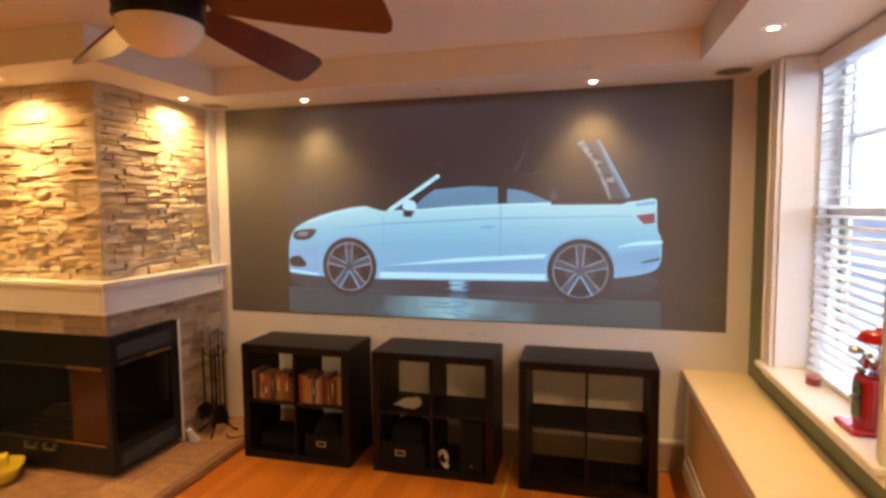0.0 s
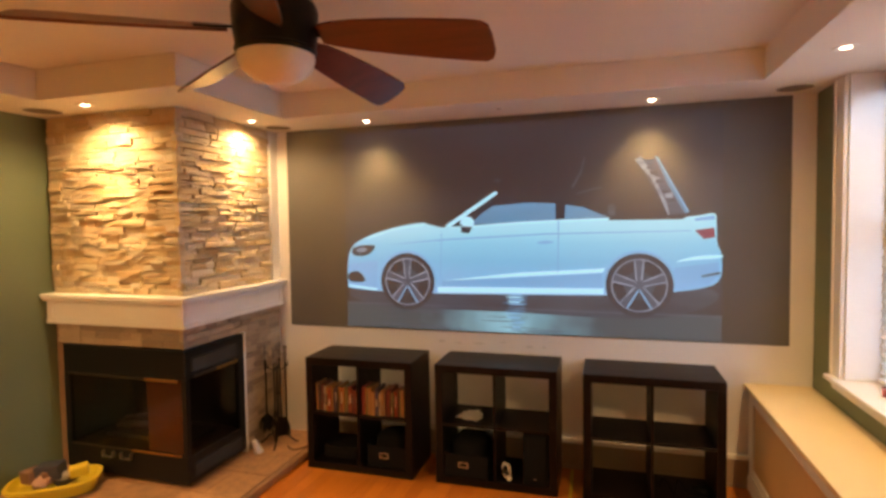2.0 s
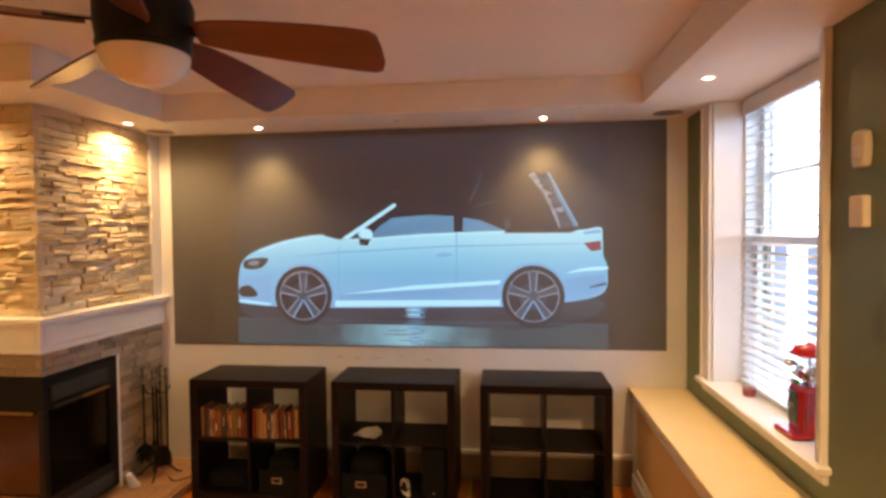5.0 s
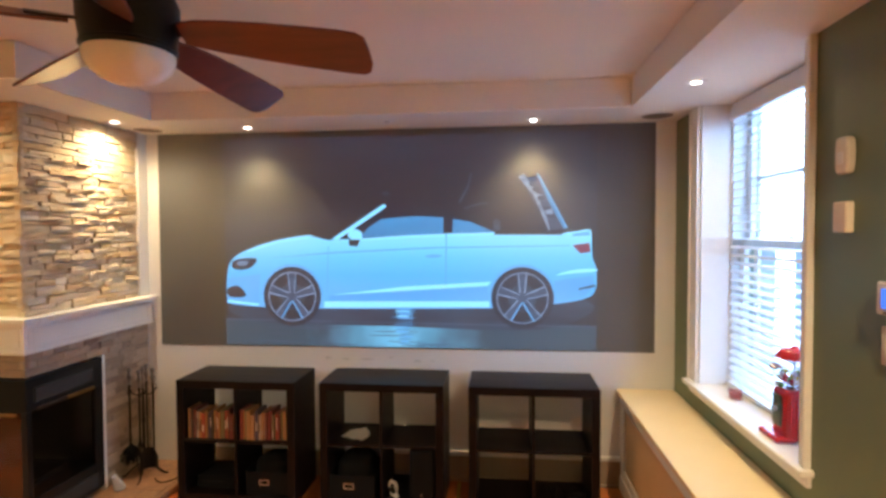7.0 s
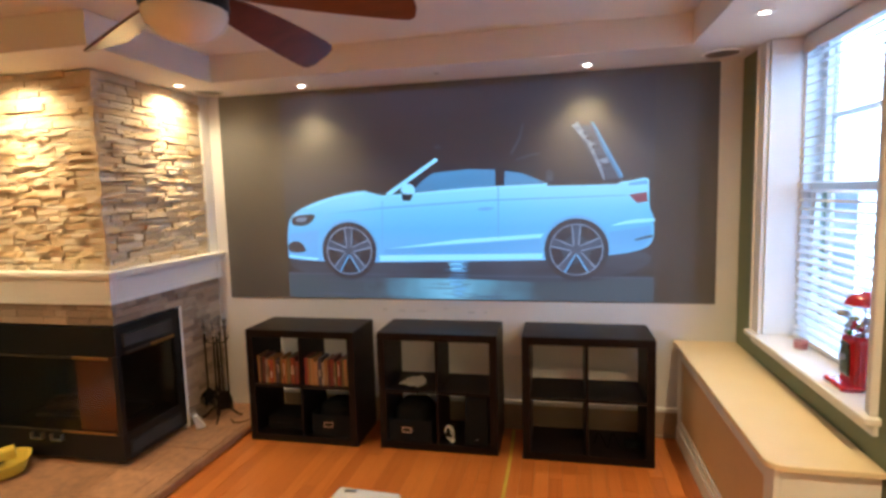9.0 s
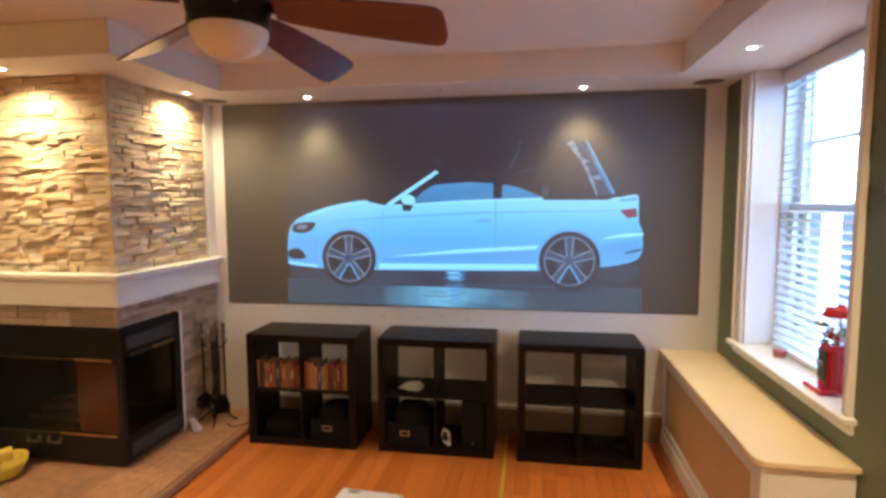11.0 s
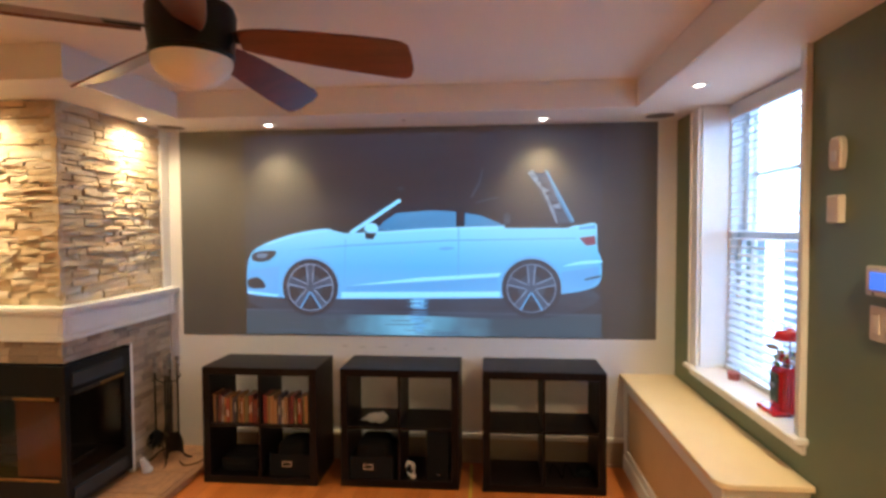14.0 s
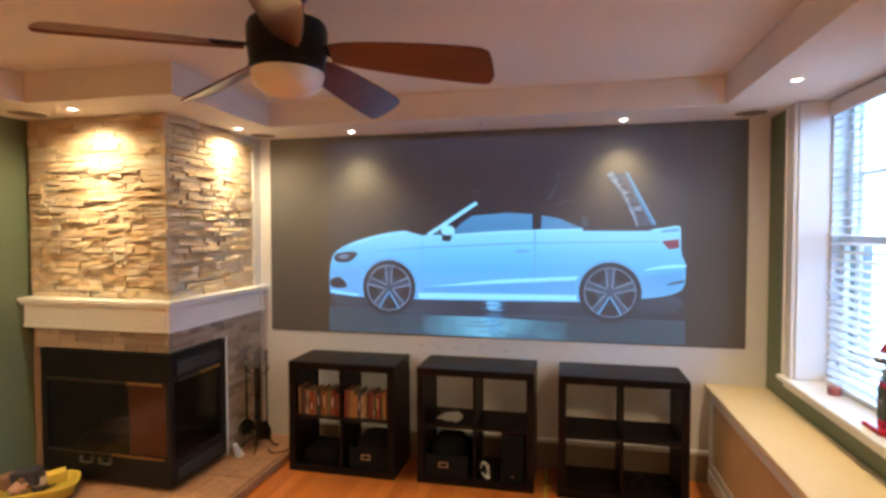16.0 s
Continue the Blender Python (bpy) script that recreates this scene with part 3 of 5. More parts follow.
flat("car_pillar", [(0.775, 0.745), (1.15, 0.985), (1.17, 0.968), (0.825, 0.742)], PIC_LIGHT, 9)
flat("car_side_glass", [(0.97, 0.757), (1.05, 0.83), (1.13, 0.882), (1.38, 0.900), (1.56, 0.890), (1.56, 0.782)], PIC_GLASS, 9)
flat("car_side_glass", [(1.62, 0.785), (1.625, 0.880), (1.74, 0.860), (1.90, 0.792)], PIC_GLASS, 9)
flat("car_b_pillar", [(1.565, 0.78), (1.565, 0.90), (1.585, 0.91), (1.612, 0.90), (1.612, 0.782)], PIC_BLACK, 10)
flat("car_rear_deck", [(1.90, 0.772), (1.93, 0.83), (2.06, 0.845), (2.30, 0.84), (2.38, 0.785), (2.34, 0.770)], PIC_BLACK, 9)
flat("car_raised_lid", [(2.075, 1.15), (2.11, 1.17), (2.16, 1.11), (2.185, 1.17), (2.21, 1.155), (2.385, 0.81), (2.28, 0.80)], PIC_DIM, 9.5)
flat("car_raised_lid_edge", [(2.062, 1.155), (2.098, 1.178), (2.185, 1.045), (2.255, 0.87), (2.272, 0.80), (2.262, 0.80), (2.165, 1.03)], PIC_RIM, 10)
flat("car_raised_lid_edge", [(2.180, 1.178), (2.205, 1.165), (2.388, 0.815), (2.362, 0.805), (2.262, 0.99)], PIC_GLASS, 10)
flat("car_raised_lid_edge", [(2.190, 1.172), (2.202, 1.163), (2.386, 0.818), (2.376, 0.814)], PIC_LOW, 10.5)
rlid = random.Random(6)
for k in range(9):
    t = k / 9
    u0, v0 = 2.13 + 0.16 * t, 1.11 - 0.27 * t
    flat("car_raised_lid_brace", [(u0, v0), (u0 + 0.05, v0 + rlid.uniform(-0.02, 0.03)), (u0 + 0.055, v0 + rlid.uniform(-0.035, -0.012)), (u0 + 0.012, v0 - 0.02)], (PIC_DIM, PIC_SHADE, PIC_RIM, PIC_SHADE)[k % 4], 11 + 0.05 * k)
flat("car_folded_roof", [(1.66, 0.99), (1.72, 1.10), (1.745, 1.19), (1.755, 1.185), (1.735, 1.09), (1.675, 0.985)], PIC_DIM, 5)
flat("car_folded_roof", [(1.70, 0.955), (1.80, 0.985), (1.86, 0.99), (1.86, 0.982), (1.80, 0.972), (1.70, 0.945)], PIC_DIM, 5)
flat("car_roof_latch", [(1.13, 1.06), (1.17, 1.075), (1.20, 1.05), (1.16, 1.04)], PIC_SHADE, 5)
flat("car_headrest", [(1.90, 0.80), (1.895, 0.865), (1.92, 0.88), (1.945, 0.86), (1.94, 0.80)], PIC_DIM, 9.2)
flat("car_mirror_foot", [(0.90, 0.742), (0.905, 0.70), (0.96, 0.695), (0.985, 0.742)], PIC_BLACK, 10)
flat("car_mirror", [(0.895, 0.765), (0.925, 0.812), (0.985, 0.80), (0.995, 0.75), (0.95, 0.742)], PIC_LIGHT, 11, 5)
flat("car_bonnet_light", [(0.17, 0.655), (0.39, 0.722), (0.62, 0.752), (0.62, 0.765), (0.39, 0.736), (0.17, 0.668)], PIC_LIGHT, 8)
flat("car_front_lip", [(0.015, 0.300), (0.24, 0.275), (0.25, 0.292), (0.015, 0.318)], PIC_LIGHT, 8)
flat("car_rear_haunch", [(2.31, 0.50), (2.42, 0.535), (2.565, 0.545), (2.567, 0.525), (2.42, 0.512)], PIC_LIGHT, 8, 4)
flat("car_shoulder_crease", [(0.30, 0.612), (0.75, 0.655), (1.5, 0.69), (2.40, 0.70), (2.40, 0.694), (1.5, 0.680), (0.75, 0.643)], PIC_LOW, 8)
flat("car_tail_edge", [(2.42, 0.775), (2.53, 0.790), (2.532, 0.765), (2.42, 0.758)], PIC_LOW, 9)
flat("car_headlight", [(0.055, 0.545), (0.07, 0.60), (0.23, 0.612), (0.20, 0.555), (0.13, 0.532)], PIC_BLACK, 9, 4)
flat("car_headlight_lens", [(0.09, 0.565), (0.10, 0.59), (0.17, 0.59), (0.15, 0.562)], PIC_RIM, 10, 4)
flat("car_taillight", [(2.42, 0.70), (2.53, 0.715), (2.535, 0.655), (2.47, 0.645)], PIC_RED, 9)
flat("car_intake", [(0.018, 0.40), (0.10, 0.415), (0.15, 0.345), (0.03, 0.34)], PIC_BLACK, 9, 4)
flat("car_reflector", [(2.46, 0.402), (2.565, 0.425), (2.565, 0.44), (2.46, 0.412)], PIC_BLACK, 9)
flat("car_handle", [(1.43, 0.625), (1.49, 0.615), (1.55, 0.63), (1.49, 0.64)], PIC_LOW, 9, 4)
flat("car_door_gap", [(1.575, 0.775), (1.583, 0.775), (1.578, 0.43), (1.570, 0.43)], PIC_LOW, 9)
flat("car_fender_gap", [(0.752, 0.70), (0.758, 0.70), (0.748, 0.38), (0.742, 0.38)], PIC_LOW, 9)
flat("car_cowl", [(0.63, 0.77), (0.70, 0.776), (0.80, 0.745), (0.76, 0.738)], PIC_BLACK, 9)

# ---- fireplace in the corner ----
FX, FY = -1.582, 3.464          # nominal stone faces
MZ0, MZ1 = 1.082, 1.284         # mantel
fire = thing("fireplace", (-2.1, 4.0, 0.06), "corner fireplace with ledge stone above a white painted mantel", "fireplace")
core = box(LEFT + 0.003, FX - 0.03, FY + 0.03, BACK - 0.003, MZ1 - 0.02, SOFFIT - 0.003)
chim = part("chimney_breast", core, GROUT, fire)
front_cladding = part("front_cladding", box(LEFT + 0.003, FX - 0.031, FY + 0.026, FY + 0.0295, MZ1, SOFFIT - 0.004), STONEBED, fire, "split ledge stone cladding")
side_cladding = part("side_cladding", box(FX - 0.0295, FX - 0.026, FY + 0.031, 4.413, MZ1, SOFFIT - 0.004), STONEBED, fire, "split ledge stone cladding")
leg = box(LEFT + 0.003, FX - 0.03, 4.035, BACK - 0.003, 0.06, MZ1 - 0.02)
box(LEFT + 0.003, FX - 0.03, FY + 0.03, 4.035, 0.945, MZ1 - 0.02, bm=leg)
box(LEFT + 0.003, -2.585, FY + 0.03, 4.035, 0.06, 0.945, bm=leg)
surround = part("surround", leg, GROUT, fire)
part("corner_pilaster", box(FX - 0.03, FX + 0.012, 4.415, BACK - 0.003, MZ1, SOFFIT - 0.003, 0.003), TRIM, fire)


def mantel_profile(z0, z1, out, bm):
    box(LEFT + 0.003, FX + out, FY - out, FY + 0.03, z0, z1, 0.004, bm=bm)
    box(FX - 0.03, FX + out, FY + 0.03, BACK - 0.003, z0, z1, 0.004, bm=bm)


mb = bmesh.new()
mantel_profile(MZ0 + 0.02, MZ1 - 0.03, 0.030, mb)
mantel = part("mantel", mb, TRIM, fire, "white painted box mantel")
mt = bmesh.new()
mantel_profile(MZ1 - 0.028, MZ1, 0.075, mt)
part("mantel_shelf", mt, TRIM, mantel)
mm = bmesh.new()
mantel_profile(MZ1 - 0.046, MZ1 - 0.028, 0.060, mm)
part("crown_moulding", mm, TRIM, mantel)
ml = bmesh.new()
mantel_profile(MZ0, MZ0 + 0.022, 0.038, ml)
part("lower_moulding", ml, TRIM, mantel)
# raised panel mouldings on both faces of the box mantel
for face, lo, hi in ((0, LEFT + 0.05, FX + 0.005), (1, FY - 0.005, BACK - 0.05)):
    pm = bmesh.new()
    for a, b, z0, z1 in ((lo, hi, MZ0 + 0.036, MZ0 + 0.046), (lo, hi, MZ1 - 0.064, MZ1 - 0.054), (lo, lo + 0.010, MZ0 + 0.046, MZ1 - 0.064), (hi - 0.010, hi, MZ0 + 0.046, MZ1 - 0.064)):
        if face == 0:
            box(a, b, FY - 0.036, FY - 0.029, z0, z1, 0.0025, bm=pm)
        else:
            box(FX + 0.029, FX + 0.036, a, b, z0, z1, 0.0025, bm=pm)
    part("panel_moulding", pm, TRIM, mantel)

rs = random.Random(5)
stone_meshes = []
for k in range(9):
    s = bmesh.new()
    bmesh.ops.create_grid(s, x_segments=3, y_segments=2, size=0.5)
    ext = bmesh.ops.extrude_face_region(s, geom=list(s.faces))
    top = [v for v in ext["geom"] if isinstance(v, bmesh.types.BMVert)]
    for v in top:
        edge = max(abs(v.co.x), abs(v.co.y)) > 0.45
        v.co.z = 1.0 + rs.uniform(-0.09, 0.07) - (0.08 if edge else 0)
        v.co.x *= 0.985 if edge else 1
        v.co.y *= 0.95
        v.co.x += rs.uniform(-0.015, 0.015)
        v.co.y += rs.uniform(-0.03, 0.03)
    stone_meshes.append(finish("stone", s, STONE))
tile_meshes = []
for k in range(4):
    s = bmesh.new()
    bmesh.ops.create_grid(s, x_segments=3, y_segments=2, size=0.5)
    ext = bmesh.ops.extrude_face_region(s, geom=list(s.faces))
    for v in [v for v in ext["geom"] if isinstance(v, bmesh.types.BMVert)]:
        v.co.z = 1.0 + rs.uniform(-0.12, 0.10)
        v.co.x *= 0.99
        v.co.y *= 0.97
    tile_meshes.append(finish("tile", s, SLATE))


def stone(face, u, z, w, h, d, meshes, parent, name):
    """A piece on the front face (0) or the side face (1); u runs along the face."""
    ob = new(name, rs.choice(meshes))
    ob.parent = parent
    if face == 0:
        m = Matrix.Translation((u, FY + 0.03, z)) @ pose(0, 0, 0, 90, 0, 0)
    else:
        m = Matrix.Translation((FX - 0.03, u, z)) @ pose(0, 0, 0, 90, 0, 90)
    flip = rs.choice((1, -1))
    lean = pose(0, 0, 0, rs.gauss(0, 5), rs.gauss(0, 1.6), 0) if name == "stone" else Matrix()
    ob.matrix_basis = Matrix.Translation(-base_of(parent)) @ m @ lean @ Matrix.Diagonal((w, h, d, 1)) @ pose(0, 0, 0, 0, 0, 0 if flip > 0 else 180)
    return ob


for face, lo, hi in ((0, -2.64, FX + 0.004), (1, FY - 0.004, 4.412)):
    z = MZ1
    while z < SOFFIT - 0.012:
        h = min(rs.choice((0.020, 0.025, 0.030, 0.036, 0.042)), SOFFIT - 0.004 - z)
        if SOFFIT - 0.004 - z - h < 0.02:
            h = SOFFIT - 0.004 - z
        u = lo
        while u < hi - 0.005:
            w = rs.choice((rs.uniform(0.05, 0.11), rs.uniform(0.10, 0.21)))
            if hi - u - w < 0.07:
                w = hi - u
            w = min(w, hi - u)
            stone(face, u + w / 2, z + h / 2, w - 0.002, h - 0.0015, rs.choice(((0.024, 0.028, 0.030, 0.033, 0.037, 0.042), (0.026, 0.029, 0.031, 0.034, 0.037, 0.041))[face]), stone_meshes, (front_cladding, side_cladding)[face], "stone")
            u += w
        z += h

for face, lo, hi, z0, z1 in ((0, -2.625, FX + 0.002, 0.947, MZ0), (1, FY - 0.002, BACK - 0.004, 0.947, MZ0), (1, 4.055, BACK - 0.004, 0.06, 0.947)):
    z = z0
    n = max(1, round((z1 - z0) / 0.043))
    for k in range(n):
        h = (z1 - z0) / n
        u = lo
        while u < hi - 0.005:
            w = rs.uniform(0.07, 0.24)
            if hi - u - w < 0.08:
                w = hi - u
            stone(face, u + w / 2, z + h / 2, w - 0.003, h - 0.003, rs.uniform(0.026, 0.032), tile_meshes, surround, "tile")
            u += w
        z += h
part("edge_strip", box(FX - 0.03, FX + 0.008, 4.032, 4.053, 0.06, 0.947, 0.002), TRIM, surround)

# firebox: two glazed sides, hood, rails, sliders, inside with logs
fb = thing("firebox", (-2.08, 3.74, 0.06), "black two-sided gas firebox with smoked glass and brass rails", "firebox")
X0, X1, Y0, Y1, Z0, Z1 = -2.578, -1.573, 3.456, 4.028, 0.088, 0.938
part("plinth", box(X0 + 0.02, X1 - 0.05, Y0 + 0.05, Y1, 0.06, Z0 + 0.01, 0.003), BLACKMETAL, fb)
part("hood", box(X0, X1, Y0, Y1, 0.755, Z1, 0.004), BLACKMETAL, fb)
part("lower_panel", box(X0, X1, Y0, Y1, Z0, 0.262, 0.004), BLACKMETAL, fb)
for x0, x1, y0, y1 in ((X0, X0 + 0.045, Y0, Y0 + 0.03), (X1 - 0.035, X1, Y0, Y0 + 0.035), (X1 - 0.03, X1, Y1 - 0.07, Y1)):
    part("post", box(x0, x1, y0, y1, 0.262, 0.755, 0.003), BLACKMETAL, fb)
part("louver", box(X1 - 0.005, X1 + 0.012, Y0 + 0.05, Y1 - 0.09, 0.80, 0.885, 0.004), SOOT, fb)
part("louver", box(X1 - 0.005, X1 + 0.010, Y0 + 0.05, Y1 - 0.07, 0.125, 0.205, 0.004), SOOT, fb)
# each rail is split: shade is painted as dark metal, the lit stretch as brass
part("top_rail", box(X0 + 0.05, -1.89, Y0 - 0.008, Y0 + 0.004, 0.738, 0.752, 0.003), DIM_RAIL, fb, "rail stretch painted dark where little light catches it")
part("brass_rail", box(-1.89, X1 - 0.060, Y0 - 0.010, Y0 + 0.004, 0.737, 0.753, 0.003), BRASS, fb, "aged brass rail")
part("top_rail", box(X1 - 0.004, X1 + 0.008, Y0 + 0.07, Y0 + 0.28, 0.752, 0.772, 0.003), DIM_RAIL, fb, "rail stretch painted dark where little light catches it")
part("brass_rail", box(X1 - 0.004, X1 + 0.009, Y0 + 0.28, Y1 - 0.08, 0.752, 0.772, 0.003), BRASS, fb, "aged brass rail")
part("bottom_rail", box(X0 + 0.05, -2.02, Y0 - 0.006, Y0 + 0.004, 0.262, 0.272, 0.002), DIM_RAIL, fb, "rail stretch painted dark where little light catches it")
part("brass_rail", box(-2.02, X1 - 0.050, Y0 - 0.008, Y0 + 0.004, 0.261, 0.273, 0.002), BRASS, fb, "aged brass rail")
for x in (-2.21, -2.06):
    sl = bmesh.new()
    box(x - 0.045, x + 0.045, Y0 - 0.022, Y0 - 0.004, 0.205, 0.211, 0.002, bm=sl)
    for s in (-0.045, 0.039):
        box(x + s, x + s + 0.006, Y0 - 0.022, Y0 + 0.002, 0.205, 0.245, 0.002, bm=sl)
    part("handle", sl, STEEL, fb)
part("glass_front", box(X0 + 0.045, X1 - 0.035, Y0 + 0.010, Y0 + 0.014, 0.262, 0.755), STOVEGLASS, fb)
part("glass_side", box(X1 - 0.018, X1 - 0.014, Y0 + 0.035, Y1 - 0.07, 0.262, 0.755), STOVEGLASS, fb)
part("back_plate", box(X0 + 0.005, X1 - 0.03, Y1 - 0.03, Y1, 0.262, 0.755), SOOT, fb)
part("end_plate", box(X0 + 0.005, X0 + 0.03, Y0 + 0.03, Y1 - 0.03, 0.262, 0.755), SOOT, fb)
# added panel: the glass's orange reflection put in as a coloured plate
part("refractory_panel", box(-1.912, -1.625, Y0 + 0.030, Y0 + 0.052, 0.264, 0.753, 0.004), WARM_REFLECTION, fb, "orange panel behind the glass, painted as a warm reflection")
for a, b, r in (((-2.37, 3.69, 0.325), (-1.85, 3.75, 0.33), 0.036), ((-2.32, 3.85, 0.325), (-1.92, 3.67, 0.345), 0.032), ((-2.32, 3.69, 0.37), (-2.13, 3.80, 0.375), 0.026)):
    part("log", rod(a, b, r, 12, r2=r * 0.85), LOG, fb, "charred ceramic log")
part("burner_tray", box(-2.42, -1.72, 3.62, 3.89, 0.262, 0.29, 0.004), SOOT, fb)

# raised hearth: slate tiles in a bed with a rounded stone edge
HX, HY = -1.160, 2.80
hearth = solo("hearth", box(LEFT + 0.002, HX - 0.03, HY + 0.03, BACK - 0.002, -0.012, 0.052), GROUT, "raised slate tile hearth with a brown rounded edge", "hearth", kind="structure")
he = bmesh.new()
box(HX - 0.032, HX, HY, BACK - 0.036, 0.0, 0.058, 0.014, bm=he, segments=3)
box(LEFT + 0.002, HX - 0.032, HY, HY + 0.032, 0.0, 0.058, 0.014, bm=he, segments=3)
part("edge_stone", he, HEARTH, hearth, "brown bullnose edge")
ht = []
for k in range(4):
    s = bmesh.new()
    bmesh.ops.create_cube(s, size=1)
    bmesh.ops.bevel(s, geom=list(s.edges), offset=0.012, segments=1, affect="EDGES")
    for v in s.verts:
        v.co.x += rs.uniform(-0.004, 0.004)
        v.co.y += rs.uniform(-0.004, 0.004)
    ht.append(finish("tile", s, HEARTH))
y = HY + 0.034
row = 0
while y < BACK - 0.01:
    d = min(0.305, BACK - 0.003 - y)
    x = LEFT + 0.004 - (0.15 if row % 2 else 0)
    while x < HX - 0.034:
        x0, x1 = max(x, LEFT + 0.004), min(x + 0.305, HX - 0.034)
        if x1 - x0 > 0.02:
            t = new("tile", rs.choice(ht))
            t.parent = hearth
            t.location = ((x0 + x1) / 2, y + d / 2, 0.046 + rs.uniform(-0.001, 0.001))
            t.scale = (x1 - x0 - 0.0035, d - 0.0035, 0.028)
        x += 0.305
    y += 0.305
    row += 1

# ---- three square cube shelves ----
def cube_shelf():
    s = thing("cube_shelf", (0, 0, 0), "black-brown four-cube open shelf unit on the oak floor", "shelf unit", "cube shelves under the screen")
    W, D, H, t = 0.79, 0.39, 0.79, 0.05
    for name, b in (("top", (-W / 2, W / 2, 0, D, H - t, H)), ("bottom", (-W / 2, W / 2, 0, D, 0, t)), ("side", (-W / 2, -W / 2 + t, 0.0005, D - 0.0005, t, H - t)), ("side", (W / 2 - t, W / 2, 0.0005, D - 0.0005, t, H - t)),
                    ("divider", (-0.008, 0.008, 0.004, D - 0.004, t, H - t)), ("shelf", (-W / 2 + t, -0.008, 0.004, D - 0.004, H / 2 - 0.008, H / 2 + 0.008)), ("shelf", (0.008, W / 2 - t, 0.004, D - 0.004, H / 2 - 0.008, H / 2 + 0.008))):
        part(name, box(*b, 0.0015), BLACKWOOD, s)
    return s


SHELVES = [(-0.687, 4.050, 0.0), (0.260, 4.068, 0.0), (1.205, 4.062, 0.0)]
first = cube_shelf()
shelf_things = [first] + [copy_thing(first, pose(0, 0, 0)) for k in range(2)]
for s, (x, y, r) in zip(shelf_things, SHELVES):
    s.matrix_basis = pose(x, y, 0, 0, 0, r)

# ---- ceiling fan ----
FCX, FCY = -0.174, 2.428
fan = thing("ceiling_fan", (FCX, FCY, TOP), "dark bronze five-blade ceiling fan with an opal bowl light, at rest", "ceiling fan")
part("canopy", lathe([(0.0, 0.0), (0.085, 0.0), (0.085, -0.02), (0.06, -0.055), (0.0, -0.055)], (FCX, FCY, TOP), 32), BRONZE, fan, smooth=True)
part("down_rod", rod((FCX, FCY, TOP - 0.06), (FCX, FCY, 2.49), 0.03, 16), BRONZE, fan)
part("housing_band", lathe([(0.1385, 0.0), (0.1425, 0.002), (0.1425, 0.010), (0.1385, 0.012)], (FCX, FCY, 2.325), 48), BRONZE, fan, smooth=True)
part("motor_housing", lathe([(0.0, 0.187), (0.093, 0.185), (0.140, 0.170), (0.149, 0.147), (0.147, 0.08), (0.139, 0.025), (0.137, 0.0), (0.130, -0.010), (0.0, -0.010)], (FCX, FCY, 2.325), 48), BRONZE, fan, smooth=True)
bowl = [(0.134, 0.0)] + [(0.136 * math.cos(radians(a)), -0.102 * math.sin(radians(a))) for a in range(5, 90, 8)] + [(0.0, -0.102)]
part("bowl_shade", lathe(bowl, (FCX, FCY, 2.315), 48), OPAL, fan, "opal glass bowl", smooth=True)
BLADE_Z, PITCH, DROOP, FAN_TURN, TILT = 2.401, -24.0, 5.2, 7.2, 1.5
for k in range(5):
    outline = [(0.165, -0.040), (0.22, -0.055), (0.30, -0.066), (0.42, -0.076), (0.55, -0.083), (0.67, -0.086), (0.722, -0.083), (0.748, -0.068), (0.760, -0.03), (0.770, 0.035), (0.762, 0.070), (0.741, 0.083), (0.69, 0.084), (0.55, 0.079), (0.42, 0.072), (0.30, 0.062), (0.22, 0.052), (0.165, 0.040)]
    outline = [(0.165 + (u - 0.165) * 1.02, w * 1.10) for u, w in outline]
    pr = prism(outline, 2, -0.005, 0.005, 0.0015)
    mtx = pose(FCX, FCY, BLADE_Z, 0, TILT, 0) @ pose(0, 0, 0, 0, 0, FAN_TURN + 72 * k) @ pose(0, 0, 0, 0, DROOP, 0) @ pose(0, 0, 0, PITCH, 0, 0)
    bmesh.ops.transform(pr, verts=pr.verts, matrix=mtx)
    blade = part("blade", pr, WALNUT, fan, "dark red mahogany blade")
    br = prism([(0.12, -0.022), (0.20, -0.034), (0.27, -0.034), (0.27, 0.034), (0.20, 0.034), (0.12, 0.022)], 2, 0.0055, 0.011, 0.001)
    bmesh.ops.transform(br, verts=br.verts, matrix=mtx)
    part("blade_iron", br, BRONZE, blade)

# ---- radiator cover bench under the window ----
BX, BY, BZ = 1.782, 2.838, 0.674
bench = thing("radiator_cover", (1.95, 3.55, 0), "long cream radiator cover with a rounded laminate top under the window", "radiator cover")
cr = 0.066
outline = [(RIGHT - 0.003, BY), (RIGHT - 0.003, BACK - 0.003), (BX, BACK - 0.003)] + [(BX + cr - cr * math.cos(radians(a)), BY + cr - cr * math.sin(radians(a))) for a in range(0, 91, 10)]
part("top", prism(outline, 2, BZ - 0.026, BZ, 0.004), BENCHTOP, bench, "cream laminate top with a rounded corner")
bx0, by0_ = BX + 0.03, BY + 0.03
fr = bmesh.new()
for y0, y1, z0, z1 in ((by0_, by0_ + 0.10, 0, BZ - 0.027), (BACK - 0.10, BACK - 0.004, 0, BZ - 0.027), (by0_ + 0.10, BACK - 0.10, BZ - 0.11, BZ - 0.027), (by0_ + 0.10, BACK - 0.10, 0.0, 0.15)):
    box(bx0, bx0 + 0.022, y0, y1, z0, z1, 0.003, bm=fr)
part("front_frame", fr, TRIM, bench)
part("front_panel", box(bx0 + 0.012, bx0 + 0.018, by0_ + 0.08, BACK - 0.08, 0.13, BZ - 0.09), PANEL, bench, "tan recessed panel")
